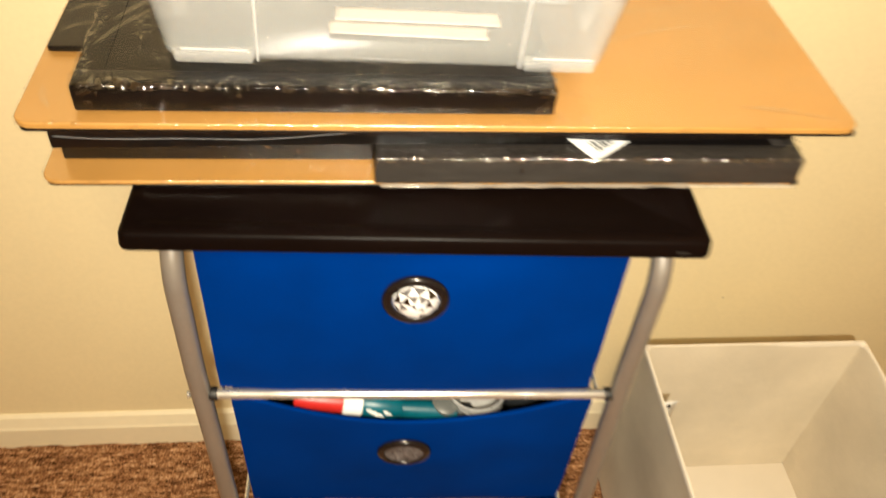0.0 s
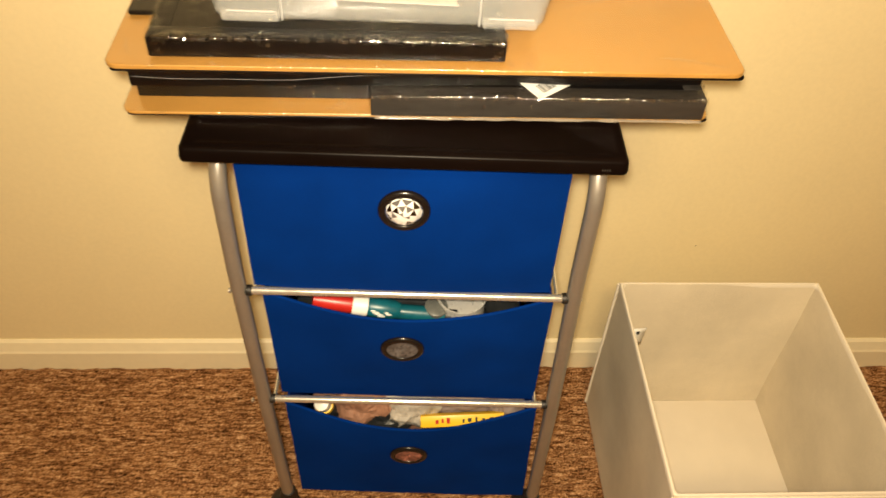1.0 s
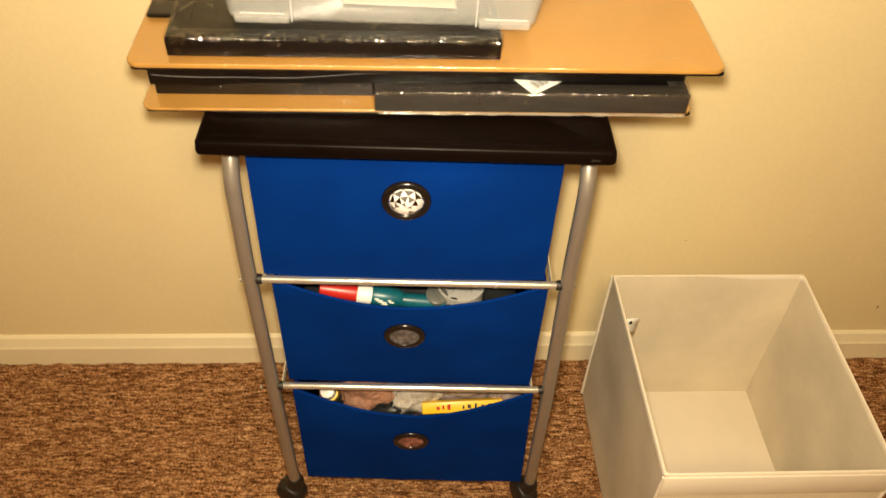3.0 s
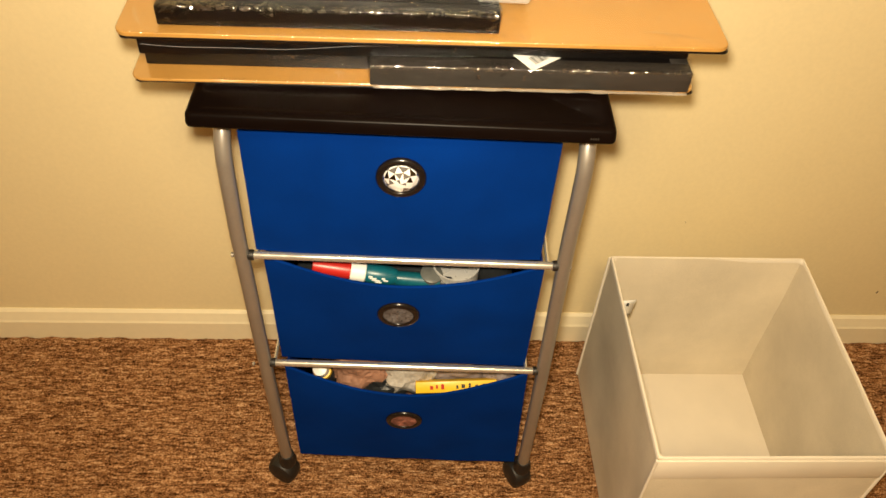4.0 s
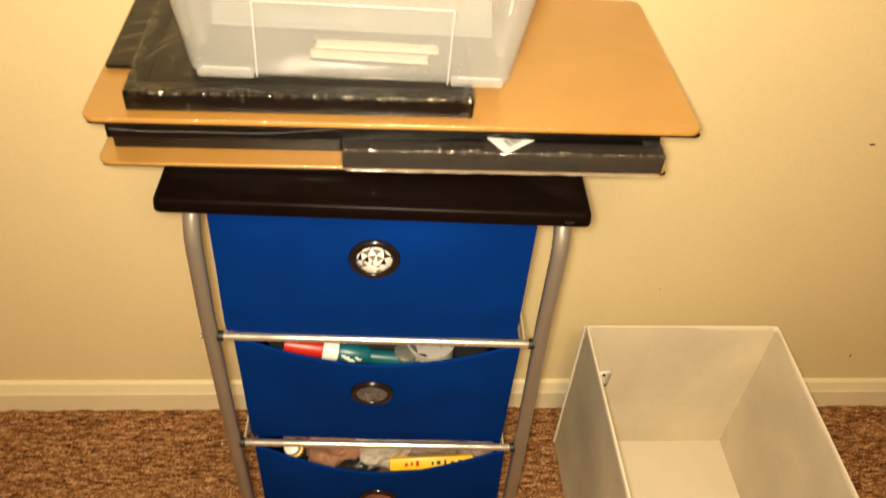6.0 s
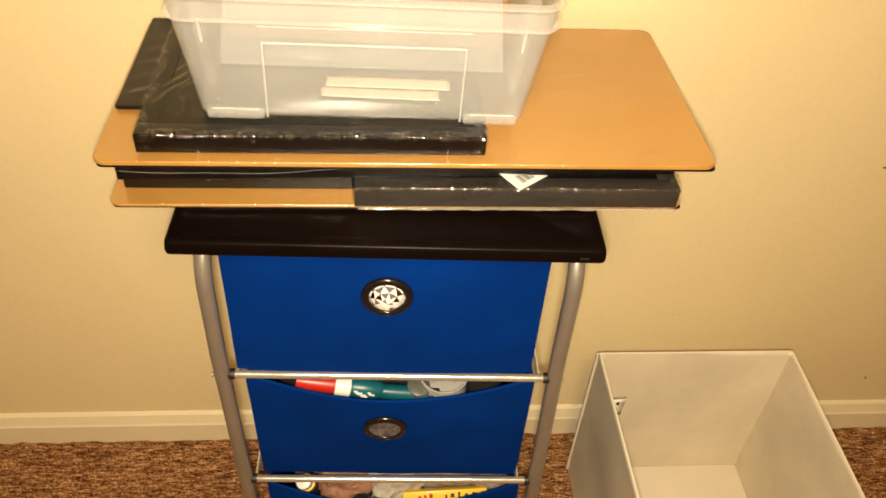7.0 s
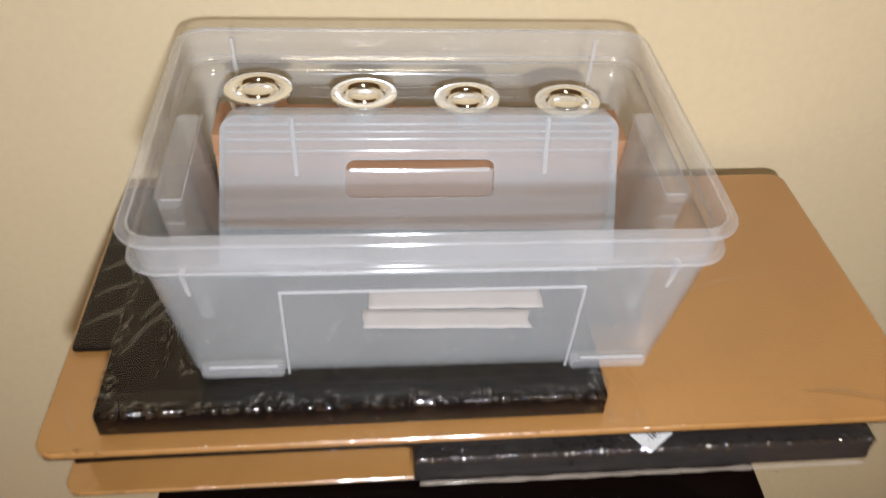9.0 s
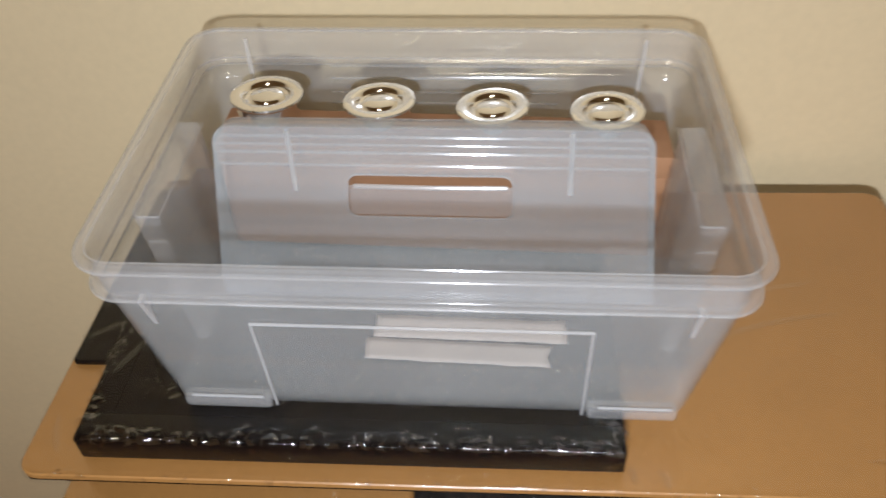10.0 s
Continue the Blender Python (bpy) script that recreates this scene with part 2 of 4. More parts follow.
def loft(bm, rings, close_bottom=True, close_top=True):
    """Skins a list of rings, each a list of 3D points of equal length."""
    rows = [[bm.verts.new(p) for p in ring] for ring in rings]
    n = len(rows[0])
    for a, b in zip(rows, rows[1:]):
        for i in range(n):
            bm.faces.new((a[i], a[(i + 1) % n], b[(i + 1) % n], b[i]))
    if close_bottom:
        bm.faces.new(list(reversed(rows[0])))
    if close_top:
        bm.faces.new(rows[-1])
    return bm


def slab(bm, x0, x1, y0, y1, z0, z1, r=0.008, soft_edge=0.0008):
    """A board with rounded corners and eased edges."""
    e = soft_edge
    rings = []
    for inset, z in ((e, z0), (0, z0 + e), (0, z1 - e), (e, z1)):
        rings.append([(x, y, z) for x, y in ring_points(x0 + inset, x1 - inset, y0 + inset, y1 - inset, max(r - inset, 0.0006))])
    return loft(bm, rings)


def tube(bm, pts, r, n=14, cap=True):
    pts = [Vector(p) for p in pts]
    rings, side = [], None
    for i, p in enumerate(pts):
        d = (pts[min(i + 1, len(pts) - 1)] - pts[max(i - 1, 0)]).normalized()
        if side is None:
            side = d.orthogonal().normalized()
        side = (side - d * side.dot(d)).normalized()
        up = d.cross(side)
        rings.append([p + r * (math.cos(2 * math.pi * k / n) * side + math.sin(2 * math.pi * k / n) * up) for k in range(n)])
    return loft(bm, rings, cap, cap)


def lathe(bm, profile, n=32, centre=(0, 0, 0), axis="z"):
    """Turns (radius, height) pairs about an axis."""
    rings = []
    for r, h in profile:
        ring = []
        for k in range(n):
            a = 2 * math.pi * k / n
            p = (r * math.cos(a), r * math.sin(a), h)
            if axis == "y":
                p = (p[0], -p[2], p[1])
            elif axis == "x":
                p = (p[2], p[0], p[1])
            ring.append(Vector(p) + Vector(centre))
        rings.append(ring)
    return loft(bm, rings)


def bent(bm, amount, scale, seed=0.0, keep=None):
    """Small uneven bends, so that nothing is perfectly flat."""
    for v in bm.verts:
        if keep and keep(v.co):
            continue
        p = v.co * scale + Vector((seed, seed * 1.7, 0))
        v.co += amount * noise.noise_vector(p)
    return bm


# ---- the room ----
X0, X1, Y0, Y1, ZC = -2.0, 2.2, -2.6, 0.775, 2.4


def carpet_floor():
    """One sheet: fine looped pile before the wall, plain towards the rest of the room."""
    fx0, fx1, fy0, fy1, step = -0.75, 1.15, 0.02, Y1, 0.0032
    nx, ny = int((fx1 - fx0) / step), int((fy1 - fy0) / step)
    gx, gy = np.meshgrid(np.linspace(fx0, fx1, nx), np.linspace(fy0, fy1, ny))
    rng = np.random.default_rng(4)
    loops = rng.random((ny, nx))
    rows = rng.random((ny, nx))
    for _ in range(2):
        rows = (rows + np.roll(rows, 1, 1) + np.roll(rows, -1, 1) + np.roll(rows, 2, 1) + np.roll(rows, -2, 1)) / 5
    rows = np.clip(0.5 + (rows - 0.5) * 2.6, 0, 1)
    tufts = 0.40 * loops + 0.75 * rows
    big = rng.random((ny // 8 + 2, nx // 10 + 2))
    big = np.kron(big, np.ones((8, 10)))[:ny, :nx]
    for _ in range(6):
        big = (big + np.roll(big, 1, 0) + np.roll(big, -1, 0) + np.roll(big, 1, 1) + np.roll(big, -1, 1)) / 5
    gz = -0.004 + 0.0072 * (tufts - 0.35) + 0.002 * (big - 0.5)
    gz[0, :] = gz[:, 0] = gz[:, -1] = -0.002
    jx = (rng.random((ny, nx)) - 0.5) * step * 0.7
    jy = (rng.random((ny, nx)) - 0.5) * step * 0.7
    jx[0, :] = jx[-1, :] = jy[0, :] = jy[-1, :] = 0
    jx[:, 0] = jx[:, -1] = jy[:, 0] = jy[:, -1] = 0
    verts = np.stack([gx + jx, gy + jy, gz], -1).reshape(-1, 3).tolist()
    idx = np.arange(nx * ny).reshape(ny, nx)
    faces = np.stack([idx[:-1, :-1], idx[:-1, 1:], idx[1:, 1:], idx[1:, :-1]], -1).reshape(-1, 4).tolist()
    for ax0, ax1, ay0, ay1 in ((X0, X1, Y0, fy0), (X0, fx0, fy0, Y1), (fx1, X1, fy0, Y1)):
        b = len(verts)
        verts += [[ax0, ay0, -0.002], [ax1, ay0, -0.002], [ax1, ay1, -0.002], [ax0, ay1, -0.002]]
        faces.append([b, b + 1, b + 2, b + 3])
    me = bpy.data.meshes.new("floor")
    me.from_pydata(verts, [], faces)
    me.materials.append(CARPET)
    me.polygons.foreach_set("use_smooth", np.ones(len(faces), dtype=bool))
    tagged(new("floor", me), "brown flecked loop-pile carpet", "carpet", kind="structure")


carpet_floor()


def plain_wall(name, x0, x1, y0, y1, z0, z1, material, label, category):
    bm = rbox(bmesh.new(), x0, x1, y0, y1, z0, z1, 0)
    return tagged(part(name, bm, material), label, category, kind="structure")


W = 0.12
wall_north = plain_wall("wall_north", X0 - W, X1 + W, Y1, Y1 + W, -0.1, ZC, WALL, "cream-yellow painted wall with small scuffs", "wall")
plain_wall("wall_south", X0 - W, X1 + W, Y0 - W, Y0, -0.1, ZC, WALL, "cream-yellow painted wall behind", "wall")
plain_wall("wall_west", X0 - W, X0, Y0, Y1, -0.1, ZC, WALL, "cream-yellow painted side wall", "wall")
plain_wall("wall_east", X1, X1 + W, Y0, Y1, -0.1, ZC, WALL, "cream-yellow painted side wall", "wall")
plain_wall("ceiling", X0 - W, X1 + W, Y0 - W, Y1 + W, ZC, ZC + 0.1, CEILING, "plain pale painted ceiling", "ceiling")

# Baseboard: upright foot with a long sloped top.
bm = bmesh.new()
profile = [(0.0, -0.01), (-0.0125, -0.01), (-0.0125, 0.040), (-0.0105, 0.044), (-0.006, 0.061), (-0.002, 0.065), (0.0, 0.065)]
ends = [[bm.verts.new((x, Y1 + p, z)) for p, z in profile] for x in (X0, X1)]
for i in range(len(profile)):
    j = (i + 1) % len(profile)
    bm.faces.new((ends[0][i], ends[0][j], ends[1][j], ends[1][i]))
bm.faces.new(ends[0]), bm.faces.new(list(reversed(ends[1])))
tagged(part("baseboard", bm, TRIM, smooth=False), "cream painted baseboard with a sloped top", "baseboard", kind="structure")

# Small scuffs on the wall.
for sx, sz, w, h in ((0.929, 0.129, 0.0015, 0.004), (0.538, 0.295, 0.0011, 0.0008), (0.770, 0.585, 0.005, 0.0018)):
    bm = bmesh.new()
    lathe(bm, [(0.6, 0), (1.0, 0.0004), (0.5, 0.0008)], 12, axis="y")
    for v in bm.verts:
        v.co = Vector((v.co.x * w, v.co.y, v.co.z * h))
    scuff = part("scuff", bm, GREY_DIRT, wall_north)
    scuff.location = (sx, Y1, sz)

# ---- the rolling cart ----
cart = thing("rolling_cart", "silver rolling cart with black tray top and blue fabric drawers", "storage cart", (0.0865, 0.600, 0.0), -1.9)
HALF, FRONT, BACK, R = 0.180, -0.134, 0.122, 0.0085


def side_tube(x):
    pts = [(x + 0.010, FRONT + 0.014, 0.060), (x + 0.0055, FRONT + 0.003, 0.30), (x, FRONT, 0.56), (x, FRONT, 0.655)]
    bend = 0.069
    for k in range(1, 9):
        a = radians(90 * k / 8)
        pts.append((x, FRONT + bend * (1 - math.cos(a)), 0.655 + bend * math.sin(a)))
    for k in range(0, 9):
        a = radians(90 * k / 8)
        pts.append((x, BACK - bend * (1 - math.sin(a)), 0.655 + bend * math.cos(a)))
    pts += [(x, BACK, 0.56), (x + 0.0055, BACK, 0.30), (x + 0.010, BACK, 0.060)]
    return tube(bmesh.new(), pts, R, 18)


for s in (-1, 1):
    part("side_frame", side_tube(s * HALF), TUBE, cart, "silver-painted bent steel tube")

# Tray top: shallow box with eased, slightly drawn-in upper edge.
bm = bmesh.new()
TX, TF, TB = 0.200, -0.160, 0.150
rings = []
for inset, z in ((0.002, 0.7205), (0.0004, 0.7220), (0.0, 0.7245), (0.0010, 0.7335), (0.0022, 0.7354), (0.0045, 0.7362), (0.012, 0.7362), (0.0145, 0.7345)):
    rings.append([(x, y, z) for x, y in ring_points(-TX - 0.003 + inset, TX - 0.003 - inset, TF + inset, TB - inset, 0.006)])
loft(bm, rings)
part("tray", bm, BLACK_PLASTIC, cart, "black plastic tray top")
bm = bmesh.new()
for k in range(4):
    rbox(bm, 0.172 + k * 0.0022, 0.1732 + k * 0.0022, TF - 0.0003, TF + 0.001, 0.7262, 0.7282, 0)
part("moulded_mark", bm, CHARCOAL, cart, "tiny moulded mark")


def crossbar(z, y, rack=0.0):
    bm = bmesh.new()
    a, b = -HALF + R - 0.001 + rack, HALF - R + 0.001 + rack
    tube(bm, [(a, y, z), (-0.1, y, z), (0.0, y, z), (0.1, y, z), (b, y, z)], 0.0046, 16)
    bar = part("crossbar", bm, CHROME_BAR, cart, "brushed steel crossbar")
    for x in (a + 0.0025, b - 0.0025):
        cap = lathe(bmesh.new(), [(0.0045, -0.0035), (0.0058, -0.003), (0.0062, 0), (0.0058, 0.003), (0.0045, 0.0035)], 16, (x, y, z), "x")
        part("end_cap", cap, RUBBER, bar, "black plastic end cap")
    return bar


for z, rack in ((0.526, 0.001), (0.322, 0.005)):
    crossbar(z, FRONT + 0.0025 * (z < 0.4), rack)
    crossbar(z, BACK, rack)
crossbar(0.085, BACK, 0.0095)
for z in (0.710, 0.519, 0.315):
    for s in (-1, 1):
        x = s * (HALF - 0.016)
        rail = tube(bmesh.new(), [(x, FRONT + 0.004, z), (x, 0, z), (x, BACK - 0.004, z)], 0.0022, 8)
        part("side_rail", rail, CHROME_BAR, cart, "thin steel drawer rail")
for s in (-1, 1):
    for z in (0.525, 0.321):
        bm = lathe(bmesh.new(), [(0.002, -0.002), (0.003, -0.0016), (0.003, 0.0), (0.002, 0.001)], 12, (s * (HALF + R + 0.0005), FRONT, z), "x")
        part("bolt", bm, CHROME_BAR, cart, "small steel bolt head")


def caster(x, y, turn):
    c = part("caster", lathe(bmesh.new(), [(0.005, 0.075), (0.0105, 0.074), (0.012, 0.066), (0.0135, 0.058), (0.0125, 0.050), (0.004, 0.049)], 20), RUBBER, cart, "black plastic twin-wheel caster")
    c.matrix_basis = pose(x, y, 0, 0, 0, turn)
    for s in (-1, 1):
        w = lathe(bmesh.new(), [(0.004, -0.0052), (0.014, -0.0056), (0.0192, -0.004), (0.0202, 0), (0.0192, 0.004), (0.014, 0.0056), (0.004, 0.0052)], 28, (s * 0.0078, 0.009, 0.0200), "x")
        part("wheel", w, RUBBER, c, "black caster wheel")
    hood = lathe(bmesh.new(), [(0.004, -0.0162), (0.015, -0.0158), (0.0205, -0.0130), (0.0228, -0.007), (0.0234, 0), (0.0228, 0.007), (0.0205, 0.0130), (0.015, 0.0158), (0.004, 0.0162)], 28, (0, 0.009, 0.0265), "x")
    for v in hood.verts:
        if v.co.z < 0.016:
            v.co.z = 0.016
    part("hood", hood, RUBBER, c, "rounded black caster hood")


caster(-HALF + 0.010, FRONT + 0.014, 65)
caster(HALF + 0.010, FRONT + 0.014, 30)
caster(-HALF + 0.010, BACK, 20)
caster(HALF + 0.010, BACK, -30)


def jewel():
    bm = bmesh.new()
    rings = []
    for r, d, off in ((0.0181, -0.001, 0), (0.0172, 0.0012, 0.5), (0.0125, 0.0058, 0), (0.0060, 0.0084, 0.5)):
        rings.append([(r * math.cos(2 * math.pi * (k + off) / 9), -d, r * math.sin(2 * math.pi * (k + off) / 9)) for k in range(9)])
    rows = [[bm.verts.new(p) for p in ring] for ring in rings]
    for i in range(len(rows) - 1):
        a, b, odd = rows[i], rows[i + 1], i % 2
        for k in range(9):
            n = (k + 1) % 9
            if odd == 0:
                bm.faces.new((a[k], a[n], b[k])), bm.faces.new((a[n], b[n], b[k]))
            else:
                bm.faces.new((a[k], a[n], b[n])), bm.faces.new((a[k], b[n], b[k]))
    tip = bm.verts.new((0, -0.0092, 0))
    for k in range(9):
        bm.faces.new((rows[-1][k], rows[-1][(k + 1) % 9], tip))
    bm.faces.new(list(reversed(rows[0])))
    return bm


def drawer(z0, z1, sag, bulge, knob_z, knob_x, shift=0.0, lean=0.0, flare=0.0, droop=0.0, filling=None):
    """A soft fabric box with a sagging front rim, hung between the rails."""
    hx, yf, yb, th = 0.1585, FRONT + 0.0035, BACK - 0.012, 0.003
    bm = bmesh.new()
    nx, nz = 36, 22

    def front_y(u, w):
        swell = math.sin(math.pi * u) ** 0.7 * math.sin(math.pi * min(1, 0.15 + 0.85 * w))
        fold = 0.0012 * noise.noise(Vector((u * 5 + z0 * 9, w * 4, z1 * 7)))
        return yf - bulge * swell + fold + lean * (1 - w)

    def top_z(u):
        return z1 - sag * math.sin(math.pi * u) ** 0.95

    outer = []
    for k in range(nz + 1):
        outer.append([])
        for i in range(nx + 1):
            u, w = i / nx, k / nz
            low = z0 - droop * u
            outer[k].append(bm.verts.new((-hx + 2 * hx * u + flare * u * (1 - w), front_y(u, w), low + (top_z(u) - low) * w)))
    inner = [[bm.verts.new((v.co.x * 0.985, v.co.y + th, v.co.z)) for v in row] for row in outer]
    for grid in (outer, inner):
        for k in range(nz):
            for i in range(nx):
                bm.faces.new((grid[k][i], grid[k][i + 1], grid[k + 1][i + 1], grid[k + 1][i]))
    for i in range(nx):
        bm.faces.new((outer[nz][i], outer[nz][i + 1], inner[nz][i + 1], inner[nz][i]))
        bm.faces.new((outer[0][i], outer[0][i + 1], inner[0][i + 1], inner[0][i]))
    for k in range(nz):
        for i in (0, nx):
            bm.faces.new((outer[k][i], outer[k + 1][i], inner[k + 1][i], inner[k][i]))
    d = part("drawer", bm, BLUE, cart, "royal blue fabric drawer front")
    d.location.x = shift
    # Stitched hem along the rim.
    hem = tube(bmesh.new(), [(-hx + 2 * hx * i / nx, front_y(i / nx, 1) + th / 2, top_z(i / nx)) for i in range(nx + 1)], 0.0021, 8)
    part("hem", hem, BLUE, d)
    for s in (-1, 1):
        side = bmesh.new()
        rbox(side, min(s * hx, s * (hx - th)), max(s * hx, s * (hx - th)), yf + th, yb, z0, z1 - 0.006, 0.0008)
        for v in side.verts:
            v.co.y += lean * (1 - (v.co.z - z0) / (z1 - z0)) * (v.co.y < 0)
        part("side_panel", side, BLUE_IN, d)
    part("back_panel", rbox(bmesh.new(), -hx + th, hx - th, yb - th, yb, z0, z1 - 0.004, 0.0008), BLUE_IN, d)
    part("bottom_panel", rbox(bmesh.new(), -hx + th, hx - th, yf + th + lean, yb - th, z0 + 0.001, z0 + 0.004, 0.0008), BLUE_IN, d)
    ky = front_y((knob_x + hx) / (2 * hx), (knob_z - z0) / (z1 - z0))
    ring = lathe(bmesh.new(), [(0.0180, -0.001), (0.0180, 0.0020), (0.0190, 0.0032), (0.0212, 0.0036), (0.0240, 0.0028), (0.0258, 0.0008), (0.0258, -0.001)], 40, (0, 0, 0), "y")
    ring_ob = part("knob_ring", ring, BLACK_RING, d, "glossy black round ring")
    ring_ob.matrix_basis = pose(knob_x, ky - (0.0035 if lean else 0), knob_z, 8 if lean else 0, 0, 0)
    # No hole is cut: a crumpled disc imitates the view into the drawer.
    if filling:
        bm = bmesh.new()
        shells = []
        for r in (0.0182, 0.0150, 0.0115, 0.0080, 0.0045, 0.0015):
            shells.append([])
            for k in range(28):
                a = 2 * math.pi * k / 28
                x, z = r * math.cos(a), r * math.sin(a)
                fold = abs(noise.noise(Vector((x * 110, z * 60, z0 * 30)))) + 0.5 * noise.noise(Vector((x * 260, z * 200, 4)))
                shells[-1].append((x, -0.0016 + 0.0030 * fold * (0.2 if r > 0.018 else 1), z))
        loft(bm, shells, False, True)
        inside = part("eyelet_filling", bm, filling, d, "crumpled disc in the ring, standing in for contents seen through the eyelet")
        inside.matrix_basis = ring_ob.matrix_basis
        return d
    gem = part("jewel", jewel(), JEWEL, d, "faceted mirror-backed clear jewel", smooth=False)
    gem.location = (knob_x, ky - 0.001, knob_z)
    # Upper facets get the dark reflection tones, lower ones mostly the lit tone.
    gem.data.materials.append(JEWEL_SHADED_DEEP)
    gem.data.materials.append(JEWEL_SHADED)
    for i, face in enumerate(gem.data.polygons):
        c = face.center
        face.material_index = (1, 0, 2, 0, 2, 0)[i % 6] if c.z > 0.0025 else (0, 0, 2, 0, 0, 0)[i % 6]
    return d


drawer(0.531, 0.7225, 0.0, 0.008, 0.651, 0.001, -0.005)
drawer(0.313, 0.519, 0.044, 0.003, 0.4245, -0.0065, 0.002, 0.016, 0.003, 0.004, filling=GREY_BAG)
drawer(0.066, 0.312, 0.060, 0.003, 0.1905, -0.002, 0.008, 0.016, 0.011, 0.007, filling=PINK_PRINT)

# ---- things in the drawers ----
def lying(name, label, category, pieces, place, turn, pitch=0.0):
    """A thing turned about its own x axis, lying: (name, profile, material, label) pieces along x."""
    t = thing(name, label, category)
    t.matrix_basis = pose(*place, 0, pitch, turn)
    for n, profile_, material, lab in pieces:
        part(n, lathe(bmesh.new(), profile_, 20, (0, 0, 0), "x"), material, t, lab)
    return t


glue = lying("craft_glue_bottle", "teal craft bottle with red cap lying in the drawer", "bottle",
             [("cap", [(0.004, -0.012), (0.0085, -0.011), (0.0100, 0.000), (0.0108, 0.028), (0.0105, 0.033)], RED, "red cap"),
              ("collar", [(0.0108, 0.033), (0.0118, 0.034), (0.0118, 0.050), (0.0108, 0.051)], WHITE_PLASTIC, "white collar"),
              ("body", [(0.0105, 0.051), (0.0115, 0.054), (0.0115, 0.080), (0.009, 0.088), (0.004, 0.089)], TEAL, "teal body")],
             (-0.012, 0.4925, 0.4860), -1, 10)
bm = bmesh.new()
for x_, z_, w_ in ((0.054, 0.0050, 0.005), (0.056, 0.0028, 0.008), (0.059, 0.0005, 0.010), (0.063, -0.0020, 0.008), (0.070, 0.0045, 0.004), (0.072, 0.0020, 0.006)):
    rbox(bm, x_, x_ + w_, -0.0120, -0.0106, z_, z_ + 0.0015, 0)
part("label_bars", bm, WHITE_PLASTIC, glue, "white printed bars")
lying("teal_tube", "small teal plastic tube lying in the drawer", "tube",
      [("body", [(0.003, -0.04), (0.0085, -0.038), (0.0095, 0.03), (0.0085, 0.036)], TEAL, ""),
       ("cap", [(0.0085, 0.036), (0.0075, 0.037), (0.0075, 0.05), (0.005, 0.051)], DARK, "dark cap")],
      (0.090, 0.490, 0.468), -2, 5)
lying("white_cap_marker", "dark marker with a white cap lying in the drawer", "marker",
      [("body", [(0.003, -0.06), (0.007, -0.058), (0.0075, 0.0)], DARK, ""),
       ("cap", [(0.0078, 0.0), (0.0085, 0.001), (0.0085, 0.018), (0.004, 0.022)], WHITE_PLASTIC, "white cap")],
      (0.060, 0.520, 0.492), -4)


def standing(name, label, category, pieces, place, tilt=(0, 0)):
    t = thing(name, label, category)
    t.matrix_basis = pose(*place, tilt[0], tilt[1], 0)
    for n, profile_, material, lab in pieces:
        part(n, lathe(bmesh.new(), profile_, 28), material, t, lab)
    return t


standing("metal_tin", "open round metal tin among the craft things", "tin",
         [("body", [(0.026, 0), (0.028, 0.001), (0.028, 0.031), (0.0292, 0.032), (0.0292, 0.035), (0.0275, 0.035), (0.0266, 0.031), (0.0262, 0.012), (0.003, 0.011)], TIN, "")],
         (0.146, 0.5095, 0.4475), (5, 0))
standing("grey_jar", "small translucent grey jar among the craft things", "jar",
         [("body", [(0.010, 0), (0.014, 0.001), (0.0145, 0.03), (0.012, 0.034)], GREY, ""),
          ("lid", [(0.0125, 0.034), (0.0135, 0.035), (0.0135, 0.044), (0.010, 0.046)], GREY, "grey lid")],
         (0.112, 0.499, 0.432), (8, 6))
standing("dark_jar", "dark plastic jar behind the tin", "jar",
         [("body", [(0.018, 0), (0.021, 0.001), (0.021, 0.045), (0.018, 0.050)], DARK, ""),
          ("lid", [(0.0195, 0.050), (0.0205, 0.051), (0.0205, 0.060), (0.010, 0.062)], DARK, "black lid")],
         (0.198, 0.515, 0.436), (0, -8))
standing("black_lid_pot", "black lidded pot deep in the drawer", "pot",
         [("body", [(0.022, 0), (0.025, 0.001), (0.025, 0.04)], GREY, ""), ("lid", [(0.0255, 0.04), (0.0262, 0.041), (0.0262, 0.052), (0.018, 0.054)], DARK, "black lid")],
         (0.150, 0.552, 0.448))
bm = rbox(bmesh.new(), -0.13, 0.13, -0.08, 0.08, 0, 0.10, 0.006)
heap = tagged(part("dark_craft_box", bm, DARK), "dark box of craft supplies filling the drawer", "box")
heap.matrix_basis = pose(0.085, 0.605, 0.346, 0, 0, -3)

# Lowest drawer.
box = thing("yellow_carton", "yellow carton with dark lettering leaning in the drawer", "carton")
box.matrix_basis = pose(0.159, 0.4885, 0.2510, -42, -2.0, 1)
part("carton", rbox(bmesh.new(), -0.056, 0.056, -0.008, 0.008, -0.008, 0.008, 0.0015), YELLOW, box)
for mat_, cells in ((RED, ((-0.036, 0.006), (-0.028, 0.004), (-0.021, 0.006))), (INK, ((0.000, 0.004), (0.007, 0.007), (0.017, 0.004), (0.026, 0.006), (0.036, 0.008)))):
    bm = bmesh.new()
    for k, (x_, w_) in enumerate(cells):
        rbox(bm, x_, x_ + w_ * 0.7, -0.0083, -0.0080, -0.003 + 0.001 * (k % 2), 0.002 + 0.0012 * (k % 3), 0)
    part("label_bars", bm, mat_, box, "printed bars")


